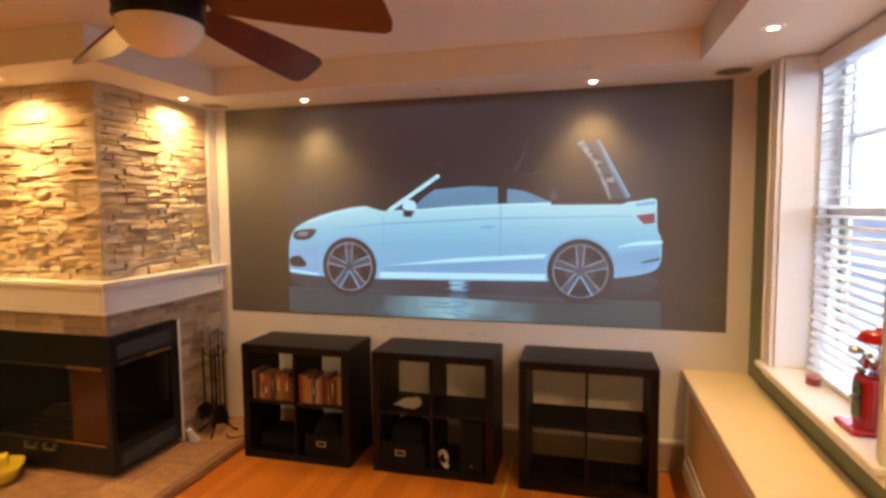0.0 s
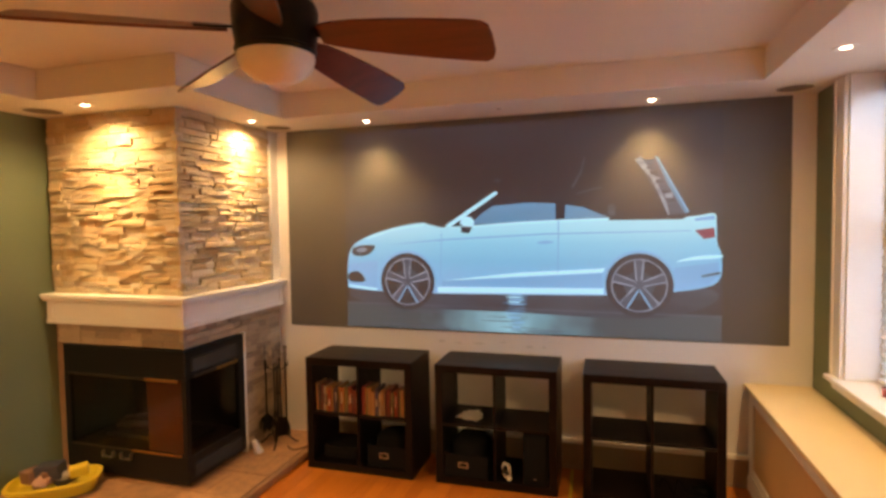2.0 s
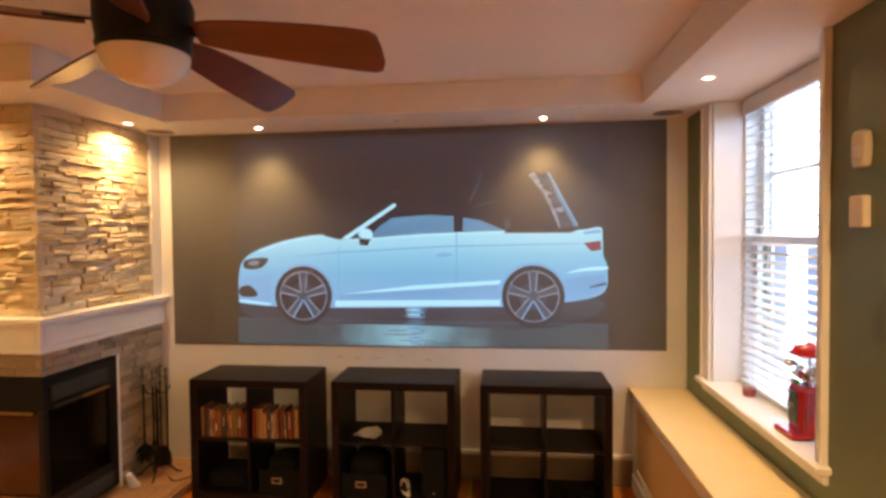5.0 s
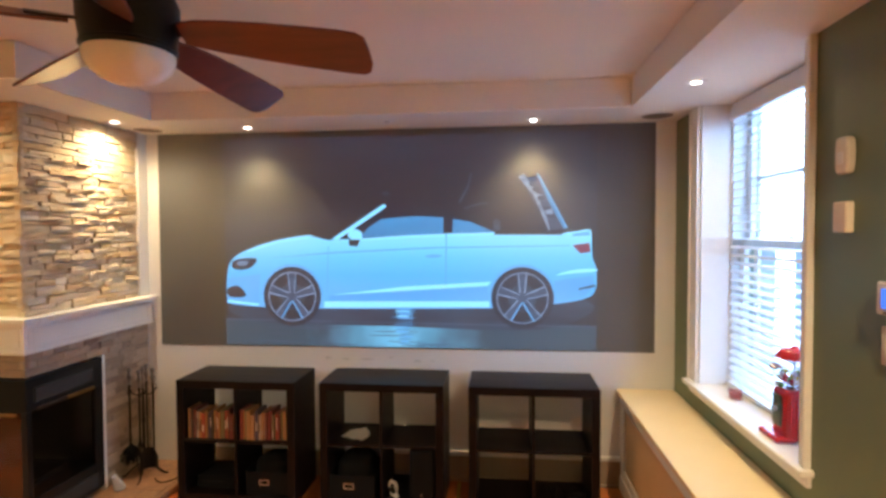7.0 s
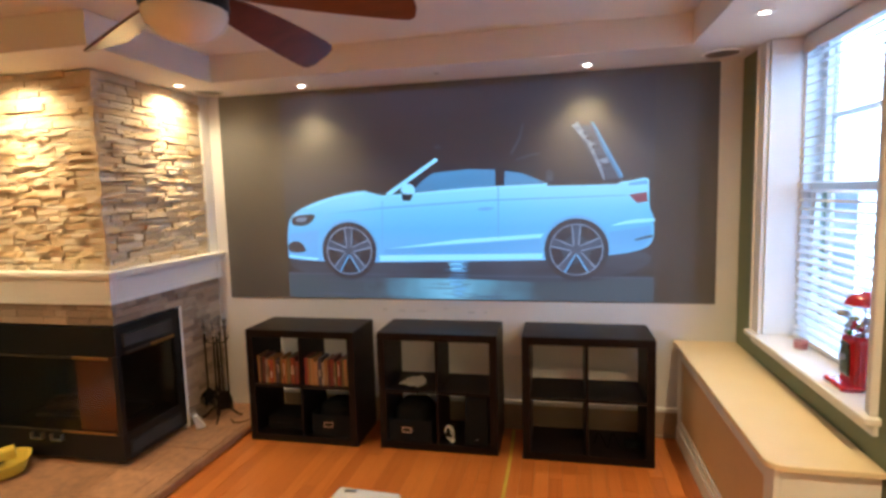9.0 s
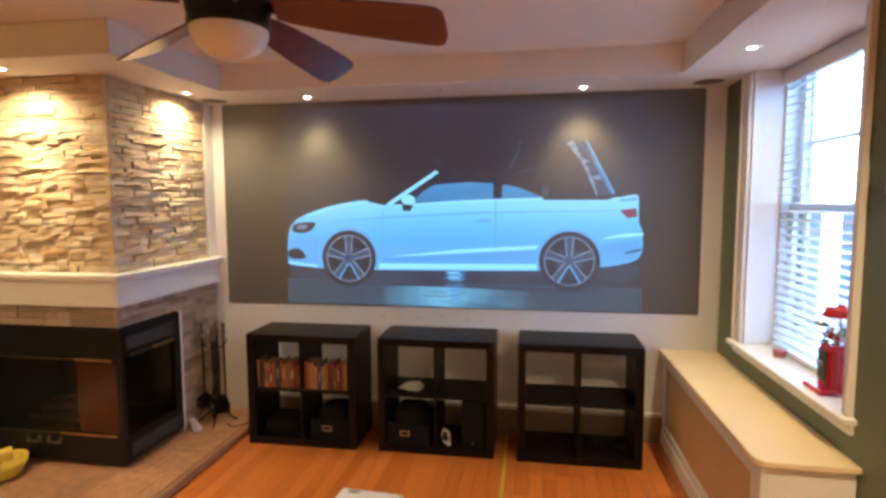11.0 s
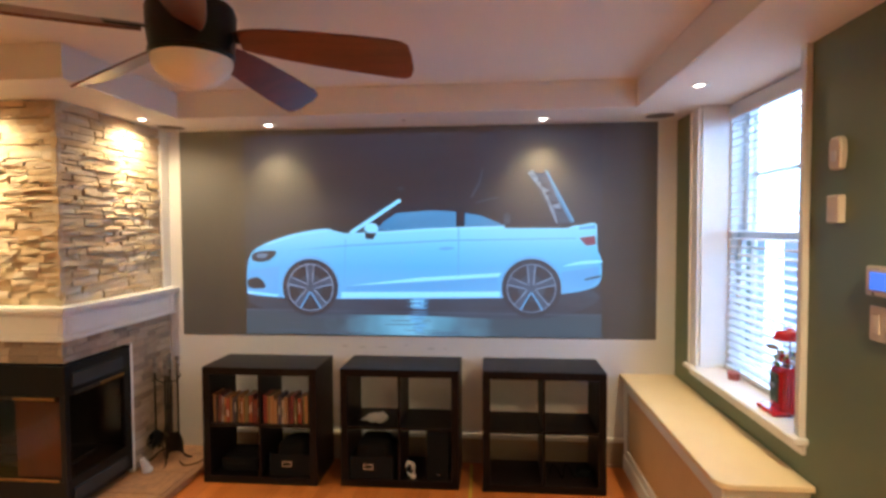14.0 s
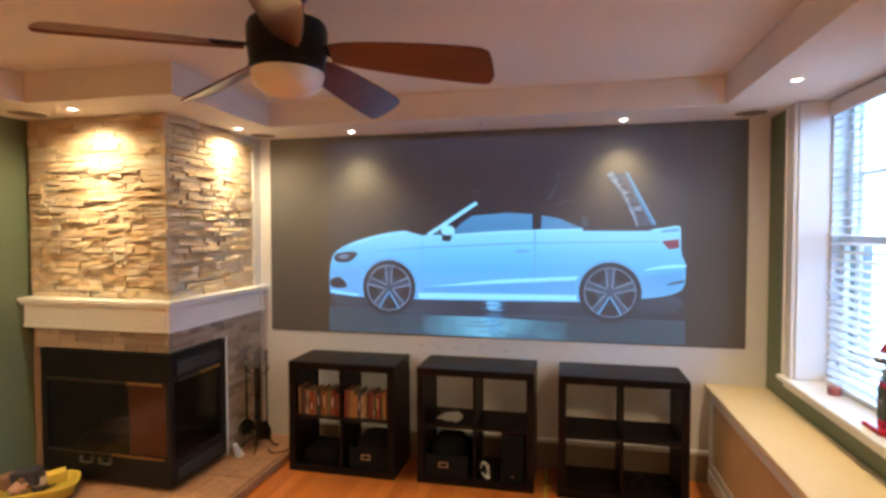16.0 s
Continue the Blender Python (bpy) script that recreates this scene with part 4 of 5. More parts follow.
part("base_moulding", box(bx0 - 0.012, bx0, by0_ - 0.008, BACK - 0.036, 0.0, 0.10, 0.005), TRIM, bench)
part("end_panel", box(bx0 + 0.022, RIGHT - 0.004, by0_, by0_ + 0.02, 0, BZ - 0.027, 0.003), TRIM, bench)

# ---- round ceiling speakers and small ceiling fittings ----
for x, y, r in ((1.982, 4.31, 0.105), (-1.430, 4.335, 0.105), (-2.437, 3.295, 0.115)):
    sp = thing("ceiling_speaker", (x, y, SOFFIT), "round flush ceiling speaker with a beige mesh grille", "speaker", "ceiling speakers")
    part("rim", lathe([(r - 0.012, -0.004), (r - 0.010, -0.007), (r, -0.006), (r + 0.003, -0.001), (r + 0.003, 0.0)], (x, y, SOFFIT), 40), TRIM, sp, smooth=True)
    part("grille", lathe([(0.0, -0.0065), (r * 0.6, -0.006), (r - 0.012, -0.004), (r - 0.012, -0.0005), (0.0, -0.0005)], (x, y, SOFFIT), 40), DARKGRILLE, sp, "beige perforated grille")
sd = thing("sprinkler_head", (0.280, 4.24, SOFFIT), "small white flush sprinkler cap in the soffit", "sprinkler")
part("plate", lathe([(0.0, -0.007), (0.028, -0.007), (0.034, -0.003), (0.034, 0.0)], (0.280, 4.24, SOFFIT), 24), TRIM, sd, smooth=True)
part("cap", lathe([(0.0, -0.013), (0.014, -0.012), (0.016, -0.007)], (0.280, 4.24, SOFFIT), 16), STEEL, sd, smooth=True)

# filler marks on the wall under the screen
PATCH = material("wall_filler", (0.62, 0.61, 0.60), (0.5, 0.49, 0.48), 0.8, scale=20, fine=120, bump=0.2)
for k, (x, z, w, h) in enumerate(((-0.22, 0.845, 0.05, 0.02), (-0.09, 0.838, 0.07, 0.012), (0.06, 0.840, 0.10, 0.014), (0.43, 0.833, 0.06, 0.022), (0.53, 0.834, 0.03, 0.012), (0.24, 0.855, 0.04, 0.01))):
    rk = random.Random(k)
    pts = [(x + w / 2 * math.cos(a) * rk.uniform(0.7, 1.1), z + h / 2 * math.sin(a) * rk.uniform(0.6, 1.2)) for a in (2 * math.pi * j / 9 for j in range(9))]
    solo("filler_patch", prism(pts, 1, BACK - 0.0012, BACK - 0.0002), PATCH, "grey smear of filler on the cream wall", "wall patch", "filler patches under the screen")

# ---- disc cases in the first shelf ----
CASES = bpy.data.materials.new("printed_case_spine")
CASES.use_nodes = True
cn, cl = CASES.node_tree.nodes, CASES.node_tree.links
info, ramp, noi, mixc = (cn.new("ShaderNode" + k) for k in ("ObjectInfo", "ValToRGB", "TexNoise", "Mix"))
ramp.color_ramp.interpolation = "CONSTANT"
palette = [(0.40, 0.06, 0.03), (0.50, 0.26, 0.10), (0.03, 0.028, 0.03), (0.46, 0.13, 0.03), (0.62, 0.48, 0.34), (0.16, 0.03, 0.03), (0.50, 0.46, 0.40), (0.04, 0.03, 0.035), (0.07, 0.06, 0.12), (0.46, 0.22, 0.06), (0.22, 0.20, 0.08), (0.33, 0.05, 0.05)]
el = ramp.color_ramp.elements
el[0].color, el[0].position = (*palette[0], 1), 0
el[1].color, el[1].position = (*palette[1], 1), 1 / 12
for k, c in enumerate(palette[2:], 2):
    e = el.new(k / 12)
    e.color = (*c, 1)
noi.inputs["Scale"].default_value = 40
mixc.data_type = "RGBA"
mixc.blend_type = "MULTIPLY"
mixc.inputs[0].default_value = 0.6
cl.new(info.outputs["Random"], ramp.inputs[0])
cl.new(ramp.outputs[0], mixc.inputs[6])
cl.new(noi.outputs[1], mixc.inputs[7])
cl.new(mixc.outputs[2], cn["Principled BSDF"].inputs["Base Color"])
cn["Principled BSDF"].inputs["Roughness"].default_value = 0.3
PRINT = material("pale_print", (0.62, 0.55, 0.45), (0.04, 0.03, 0.03), 0.4, bump=0.0, vary=1.2)
rc = random.Random(3)
case_mesh = finish("film_case", box(-0.5, 0.5, 0, 0.136, 0, 0.19), CASES)
bar_mesh = finish("title_bar", box(-0.28, 0.28, -0.0006, 0, 0.05, 0.14), PRINT)
for x0, x1 in ((-1.077 + 0.056, -1.077 + 0.384), (-1.077 + 0.409, -1.077 + 0.737)):
    x = x0
    while x < x1 - 0.02:
        w = rc.choice((0.0145, 0.0145, 0.0145, 0.022, 0.012))
        if x + w > x1:
            break
        case = new("film_case", case_mesh)
        tagged(case, "upright plastic film case with a printed spine on the shelf", "film case", "film cases in the cube shelf")
        lean = rc.choice((0, 0, 0.6, 1.6, -1.2))
        case.matrix_basis = pose(x + w / 2, 4.074 + rc.uniform(0, 0.018), 0.4035, 0, lean, 0) @ Matrix.Diagonal((w - 0.0012, 1, rc.choice((1, 1, 1.02, 0.97, 0.92, 0.86)), 1))
        if rc.random() < 0.5:
            bar = new("title_bar", bar_mesh)
            bar.parent = case
            bar.scale = (rc.uniform(0.5, 1.0), 1, rc.uniform(0.4, 1.0))
            bar.location.z = rc.uniform(0.0, 0.04)
        x += w + rc.choice((0.0006, 0.0006, 0.003))
# ---- storage bins and boxes in the shelves ----
FELT = material("black_felt", (0.006, 0.0055, 0.006), (0.003, 0.003, 0.003), 0.9, scale=20, fine=200, bump=0.3, spec=0.2)
NAVY = material("black_canvas", (0.0055, 0.0055, 0.007), (0.0035, 0.0035, 0.0045), 0.85, scale=15, fine=260, bump=0.3, spec=0.2)


PALEBRASS = material("pale_brass", (0.50, 0.36, 0.24), (0.36, 0.25, 0.16), 0.45, metal=0.3, scale=20, fine=90, bump=0.05)


def storage_bin(x0, x1, height, label):
    b = thing("storage_bin", ((x0 + x1) / 2, 4.202, 0.0505), label, "storage bin", "black storage bins")
    y0, y1, z0 = 4.074, 4.392, 0.0505
    part("front", box(x0, x1, y0, y0 + 0.006, z0, z0 + height, 0.002), NAVY, b)
    part("back", box(x0, x1, y1 - 0.006, y1, z0, z0 + height, 0.002), NAVY, b)
    for s in (x0, x1 - 0.006):
        part("side", box(s, s + 0.006, y0 + 0.006, y1 - 0.006, z0, z0 + height, 0.002), NAVY, b)
    part("base", box(x0 + 0.006, x1 - 0.006, y0 + 0.006, y1 - 0.006, z0, z0 + 0.006), NAVY, b)
    cx = (x0 + x1) / 2 - 0.02
    ring = bmesh.new()
    for q in ((cx - 0.033, cx + 0.033, 0.115, 0.122), (cx - 0.033, cx + 0.033, 0.145, 0.152), (cx - 0.033, cx - 0.026, 0.122, 0.145), (cx + 0.026, cx + 0.033, 0.122, 0.145)):
        box(q[0], q[1], y0 - 0.004, y0 - 0.0002, q[2], q[3], 0.001, bm=ring)
    part("label_holder", ring, PALEBRASS, b, "pale brass label holder")
    return b


storage_bin(-0.630, -0.345, 0.15, "black canvas storage bin with a brass label holder in the shelf")
storage_bin(-0.075, 0.215, 0.15, "black canvas storage bin with a brass label holder in the shelf")


def heap(name, at, size, mat, label, category, seed):
    """A soft dark bundle: a lumpy rounded body."""
    own = bmesh.new()
    bmesh.ops.create_icosphere(own, subdivisions=3, radius=1)
    for v in own.verts:
        n = noise.noise(v.co * 1.7 + Vector((seed, 0, 0))) * 0.25
        c = Vector([math.copysign(abs(q) ** 0.48, q) for q in v.co])
        n *= 0.35
        v.co = Vector((c.x * size[0] * (1 + n), c.y * size[1] * (1 + n), max(c.z, -0.6) * size[2] * (1 + n))) + Vector(at)
    return solo(name, own, mat, label, category, smooth=True)


heap("black_bag", (-0.487, 4.232, 0.145), (0.118, 0.120, 0.118), FELT, "soft black bag lying in the storage bin", "bag", 1)
heap("black_bag", (0.070, 4.232, 0.155), (0.120, 0.120, 0.135), FELT, "soft black bag lying in the storage bin", "bag", 4)
gb = thing("game_console", (-0.87, 4.252, 0.0505), "low black console box on the bottom of the shelf", "console")
part("case", box(-1.00, -0.74, 4.132, 4.382, 0.0505, 0.135, 0.006), NAVY, gb)
part("slot", box(-0.97, -0.80, 4.131, 4.1318, 0.095, 0.098), IRON, gb)
sub = thing("subwoofer", (0.53, 4.252, 0.0505), "black boxy subwoofer standing in the cube shelf", "speaker")
part("cabinet", box(0.440, 0.592, 4.082, 4.412, 0.0505, 0.375, 0.006), NAVY, sub)
part("front_cloth", box(0.450, 0.582, 4.076, 4.0815, 0.075, 0.365, 0.003), FELT, sub)
part("badge", box(0.508, 0.524, 4.0745, 4.0758, 0.092, 0.098), STEEL, sub)
WHITE = material("white_plastic", (0.72, 0.70, 0.68), (0.62, 0.60, 0.58), 0.4, scale=8, fine=90, bump=0.03)
bd_ = thing("cable_bundle", (0.325, 4.132, 0.0505), "white cable bundle with a black plug on the shelf", "cable")
pts = []
for k in range(38):
    a = k * 0.45
    pts.append((0.325 + (0.024 + 0.006 * math.sin(k)) * math.cos(a), 4.122 + 0.014 * math.sin(2.3 * a), 0.112 + 0.045 * math.sin(a * 0.97)))
part("cable", tube(pts, 0.0036), WHITE, bd_)
part("plug", box(0.30, 0.335, 4.107, 4.137, 0.090, 0.125, 0.006), FELT, bd_)
part("plug", box(0.332, 0.362, 4.102, 4.132, 0.0505, 0.072, 0.006), WHITE, bd_)
pp = thing("paper_pile", (0.07, 4.252, 0.4035), "small pile of crumpled white papers on the shelf", "papers")
for k in range(3):
    own = bmesh.new()
    bmesh.ops.create_grid(own, x_segments=10, y_segments=8, size=0.5)
    for v in own.verts:
        v.co = Vector((v.co.x * (0.155 - 0.02 * k), v.co.y * 0.11, 0.010 * noise.noise(Vector((v.co.x * 3 + 9 * k, v.co.y * 3, k))) + 0.012 + 0.012 * k))
    bmesh.ops.transform(own, verts=own.verts, matrix=pose(0.07 + 0.015 * k, 4.182, 0.4035 + 0.004, 0, 0, 25 * k - 20))
    bmesh.ops.solidify(own, geom=list(own.faces), thickness=0.0015)
    part("sheet", own, WHITE, pp, smooth=True)
lc = thing("black_cable", (1.42, 4.252, 0.0505), "loose black cable lying on the bottom of the shelf", "cable")
part("cable", tube([(1.26 + 0.30 * k / 40, 4.232 + 0.07 * math.sin(k * 0.5), 0.060 + 0.035 * abs(math.sin(k * 0.31))) for k in range(41)], 0.005), FELT, lc)
part("adapter", box(1.44, 1.53, 4.202, 4.262, 0.0505, 0.09, 0.008), FELT, lc)

# ---- fire tools, paper and cord on the hearth ----
TX, TY, HZ = -1.452, 4.250, 0.0605
ft = thing("fire_tool_set", (TX, TY, HZ), "wrought iron fire tool set hanging on a footed stand", "fire tools")
PEWTER = material("dull_pewter", (0.34, 0.31, 0.28), (0.10, 0.09, 0.08), 0.32, metal=0.9, scale=18, fine=90, bump=0.2)
feet = bmesh.new()
for a in range(4):
    t = radians(20 + 90 * a)
    tube([(TX + r * math.cos(t), TY + r * math.sin(t), HZ + z) for r, z in ((0.0, 0.085), (0.035, 0.080), (0.075, 0.055), (0.105, 0.022), (0.125, 0.007), (0.150, 0.006))], 0.0062, bm=feet)
part("base", feet, IRON, ft, "four arched iron feet")
part("post", lathe([(0.0, 0.0), (0.011, 0.0), (0.011, 0.03), (0.016, 0.04), (0.010, 0.05), (0.009, 0.30), (0.015, 0.315), (0.009, 0.33), (0.0085, 0.54), (0.0, 0.54)], (TX, TY, HZ + 0.07), 16), IRON, ft, smooth=True)
part("finial", lathe([(0.0, 0.155), (0.008, 0.150), (0.015, 0.132), (0.008, 0.115), (0.006, 0.09), (0.013, 0.075), (0.006, 0.06), (0.008, 0.0), (0.0, 0.0)], (TX, TY, HZ + 0.61), 16), PEWTER, ft, "dull pewter finial", smooth=True)
hk = bmesh.new()
for a in range(4):
    t = radians(20 + 90 * a)
    tube([(TX + r * math.cos(t), TY + r * math.sin(t), z) for r, z in ((0.0, 0.640), (0.030, 0.622), (0.062, 0.636), (0.086, 0.672), (0.082, 0.690))], 0.0048, bm=hk)
part("hook_ring", hk, IRON, ft)
for a, kind in ((200, "brush"), (290, "tongs"), (350, "shovel"), (110, "poker")):
    t = radians(a)
    x, y = TX + 0.084 * math.cos(t), TY + 0.084 * math.sin(t)
    tool = part(kind, rod((x, y, 0.22 if kind in ("brush", "shovel") else 0.10), (x, y, 0.71), 0.0068, 10), IRON, ft)
    part("handle", lathe([(0.0, 0.120), (0.011, 0.116), (0.017, 0.102), (0.010, 0.088), (0.009, 0.066), (0.017, 0.054), (0.010, 0.040), (0.009, 0.012), (0.015, 0.004), (0.008, 0.0), (0.0, 0.0)], (x, y, 0.70), 14), PEWTER, tool, "dull pewter turned handle", smooth=True)
    if kind == "brush":
        head = bmesh.new()
        rbr = random.Random(4)
        for k in range(150):
            w, h = rbr.uniform(0, 6.28), rbr.uniform(0.0, 1.0)
            r = 0.066 * (0.35 + 0.65 * math.sin(math.pi * (0.15 + 0.75 * h)))
            z = 0.275 - 0.105 * h
            rod((x, y, z + 0.015), (x + r * math.cos(w), y + r * math.sin(w), z - 0.020), 0.0052, 5, bm=head, r2=0.0015)
        part("bristles", head, FELT, tool, "bushy black bristles")
    if kind == "shovel":
        own = bmesh.new()
        bmesh.ops.create_grid(own, x_segments=10, y_segments=10, size=0.5)
        for v in own.verts:
            px, pz = v.co.x, v.co.y
            wide = 0.130 * (1.0 if pz < 0.2 else 1.0 - 1.3 * (pz - 0.2))
            v.co = Vector((x + px * wide, y - 0.012 - 0.16 * px * px, 0.205 + pz * 0.14 - 0.03 * (0.5 - pz) * px * px))
        bmesh.ops.solidify(own, geom=list(own.faces), thickness=0.003)
        part("scoop", own, IRON, tool, "curved iron scoop", smooth=True)
    if kind == "tongs":
        own = tube([(x - 0.004, y, 0.34), (x - 0.022, y, 0.26), (x - 0.026, y, 0.18), (x - 0.006, y, 0.10)], 0.0045)
        tube([(x + 0.004, y, 0.34), (x + 0.022, y, 0.26), (x + 0.026, y, 0.18), (x + 0.006, y, 0.10)], 0.0045, bm=own)
        part("jaw", own, IRON, tool)
    if kind == "poker":
        part("hook", tube([(x, y, 0.115), (x, y, 0.10), (x + 0.018, y, 0.105), (x + 0.03, y, 0.125)], 0.0045), IRON, tool)
cone = bmesh.new()
bmesh.ops.create_cone(cone, cap_ends=True, segments=14, radius1=0.034, radius2=0.014, depth=0.12)
for v in cone.verts:
    v.co += Vector((noise.noise(v.co * 40), noise.noise(v.co * 33 + Vector((4, 0, 0))), 0)) * 0.006
bmesh.ops.transform(cone, verts=cone.verts, matrix=pose(-1.485, 4.02, HZ + 0.060, 20, 22, -40))
solo("paper_roll", cone, WHITE, "twisted white paper cone standing on the hearth", "paper")
cord = [(-1.35, 4.21, HZ + 0.004), (-1.28, 4.15, HZ + 0.005), (-1.22, 4.18, HZ + 0.005), (-1.20, 4.28, HZ + 0.006), (-1.25, 4.38, HZ + 0.02), (-1.21, 4.46, HZ + 0.06), (-1.18, 4.47, HZ + 0.02)]
smooth_cord = []
for k in range(len(cord) - 1):
    p0, p1, p2, p3 = (Vector(cord[min(max(k + d, 0), len(cord) - 1)]) for d in (-1, 0, 1, 2))
    for s in range(6):
        t = s / 6
        smooth_cord.append(0.5 * ((2 * p1) + (p2 - p0) * t + (2 * p0 - 5 * p1 + 4 * p2 - p3) * t * t + (3 * p1 - p0 - 3 * p2 + p3) * t**3))
solo("power_cord", tube(smooth_cord, 0.004), FELT, "black power cord curled on the hearth", "cord")

# yellow toy tub with things in it, at the end of the hearth
YELLOW = material("yellow_plastic", (0.62, 0.46, 0.03), (0.52, 0.36, 0.02), 0.35, scale=8, fine=80, bump=0.03)
PINK = material("worn_tan_cloth", (0.42, 0.24, 0.16), (0.30, 0.15, 0.09), 0.85, scale=14, fine=150, bump=0.4)
TOYWHITE = material("dull_white_cloth", (0.5, 0.46, 0.42), (0.36, 0.32, 0.28), 0.8, scale=14, fine=120, bump=0.3)
TOYBROWN = material("brown_card", (0.22, 0.11, 0.06), (0.14, 0.07, 0.035), 0.7, scale=9, fine=70, bump=0.1)
DARKBLUE = material("dark_card", (0.045, 0.045, 0.065), (0.02, 0.02, 0.03), 0.5, scale=9, fine=70, bump=0.1)
toy = thing("toy_tub", (-2.38, 3.12, HZ), "yellow plastic toy tub filled with odds and ends on the hearth", "toy tub")


def ring_shell(levels, centre, turn, steps=36):
    own = bmesh.new()
    rings = []
    for a, b, z in levels:
        ring = []
        for k in range(steps):
            t = 2 * math.pi * k / steps
            u, v = a * math.copysign(abs(math.cos(t)) ** 0.6, math.cos(t)), b * math.copysign(abs(math.sin(t)) ** 0.6, math.sin(t))
            ring.append(own.verts.new((centre[0] + u * math.cos(turn) - v * math.sin(turn), centre[1] + u * math.sin(turn) + v * math.cos(turn), centre[2] + z)))
        rings.append(ring)
    for p, q in zip(rings, rings[1:]):
        for k in range(steps):
            own.faces.new((p[k], p[(k + 1) % steps], q[(k + 1) % steps], q[k]))
    own.faces.new(rings[0][::-1])
    own.faces.new(rings[-1])
    return own


TT = radians(38)
part("tub", ring_shell([(0.19, 0.10, 0.0), (0.225, 0.13, 0.012), (0.24, 0.145, 0.070), (0.255, 0.16, 0.078), (0.255, 0.16, 0.092), (0.235, 0.14, 0.094), (0.225, 0.13, 0.06), (0.20, 0.11, 0.04)], (-2.37, 3.20, HZ), TT), YELLOW, toy, "bright yellow plastic tub", smooth=True)
for at, size, turn, mat, nm in (((-2.37, 3.18, HZ + 0.150), (0.075, 0.045, 0.048), 20, DARKBLUE, "dark_box"), ((-2.47, 3.14, HZ + 0.13), (0.055, 0.05, 0.04), -10, TOYBROWN, "brown_box"), ((-2.25, 3.27, HZ + 0.13), (0.05, 0.04, 0.03), 50, YELLOW, "yellow_block")):
    own = box(-size[0], size[0], -size[1], size[1], -size[2], size[2], 0.008)
    bmesh.ops.transform(own, verts=own.verts, matrix=pose(*at, 4, -6, turn))
    part(nm, own, mat, toy)
rt = random.Random(21)
for k in range(9):
    a, r = rt.uniform(0, 6.28), rt.uniform(0.02, 0.13)
    at = (-2.38 + r * math.cos(a), 3.20 + 0.7 * r * math.sin(a), HZ + rt.uniform(0.09, 0.155) - 0.2 * r)
    if k % 3 == 0:
        own = bmesh.new()
        bmesh.ops.create_icosphere(own, subdivisions=2, radius=1)
        for v in own.verts:
            n = 1 + 0.25 * noise.noise(v.co * 2 + Vector((k, 0, 0)))
            v.co = Vector((v.co.x * 0.062 * n, v.co.y * 0.045 * n, v.co.z * 0.035 * n))
        bmesh.ops.transform(own, verts=own.verts, matrix=pose(*at, rt.uniform(-20, 20), rt.uniform(-20, 20), rt.uniform(0, 180)))
        part("cloth_toy", own, (PINK, TOYWHITE)[k % 2], toy, "worn cloth toy", smooth=True)
    else:
        own = box(-rt.uniform(0.025, 0.055), rt.uniform(0.025, 0.055), -0.028, 0.028, -0.018, 0.022, 0.006)
        bmesh.ops.transform(own, verts=own.verts, matrix=pose(*at, rt.uniform(-25, 25), rt.uniform(-25, 25), rt.uniform(0, 180)))
        part("toy_block", own, (DARKBLUE, PINK, YELLOW, TOYBROWN)[k % 4], toy)

# ---- on the floor ----
scale_ = thing("bathroom_scale", (-0.02, 3.345, 0), "white flat bathroom scale on the oak floor", "scale")
own = prism(smooth_loop([(-0.19, -0.15), (0.19, -0.15), (0.20, 0.14), (-0.17, 0.155)], 1), 2, 0.008, 0.04, 0.010)
bmesh.ops.transform(own, verts=own.verts, matrix=pose(-0.02, 3.345, 0, 0, 0, -1))
part("platform", own, WHITE, scale_)
own = box(-0.125, -0.055, 0.105, 0.130, 0.0402, 0.0412)
bmesh.ops.transform(own, verts=own.verts, matrix=pose(-0.02, 3.345, 0, 0, 0, -1))
part("display", own, STEEL, scale_, "grey display window")
for sx in (-0.14, 0.14):
    for sy in (-0.11, 0.11):
        part("foot", rod((-0.02 + sx, 3.345 + sy, 0), (-0.02 + sx, 3.345 + sy, 0.010), 0.014, 12), FELT, scale_)
TAPE = material("yellow_tape", (0.55, 0.42, 0.03), (0.48, 0.34, 0.02), 0.5, scale=12, fine=90, bump=0.05)
n = 30
line = [(0.722 + 0.030 * k / n + 0.004 * math.sin(k * 0.35), 4.47 - 2.2 * k / n) for k in range(n + 1)]
own = prism([(x - 0.010, y) for x, y in line] + [(x + 0.010, y) for x, y in reversed(line)], 2, 0.0004, 0.0022)
solo("yellow_tape", own, TAPE, "thin yellow tape strip along the oak floor", "tape")

# ---- on the window sill ----
REDGLASS = material("red_wax", (0.42, 0.09, 0.07), (0.34, 0.06, 0.05), 0.35, scale=9, fine=70, bump=0.05)
CLEAR = pane("clear_glass", (0.97, 0.97, 0.97))
RED = material("red_enamel", (0.55, 0.015, 0.015), (0.45, 0.01, 0.01), 0.22, scale=6, fine=80, bump=0.02, coat=0.5)
candle = thing("candle_glass", (2.250, 3.79, SILL), "red candle in a small clear glass on the window sill", "candle")
part("wax", lathe([(0.0, 0.004), (0.030, 0.004), (0.033, 0.042), (0.0, 0.040)], (2.250, 3.79, SILL), 24), REDGLASS, candle, smooth=True)
part("glass", lathe([(0.0, 0.0005), (0.032, 0.0005), (0.037, 0.062), (0.0355, 0.062), (0.0335, 0.043)], (2.250, 3.79, SILL), 24), CLEAR, candle, smooth=True)
part("wick", rod((2.250, 3.79, SILL + 0.04), (2.252, 3.79, SILL + 0.052), 0.0012, 6), FELT, candle)

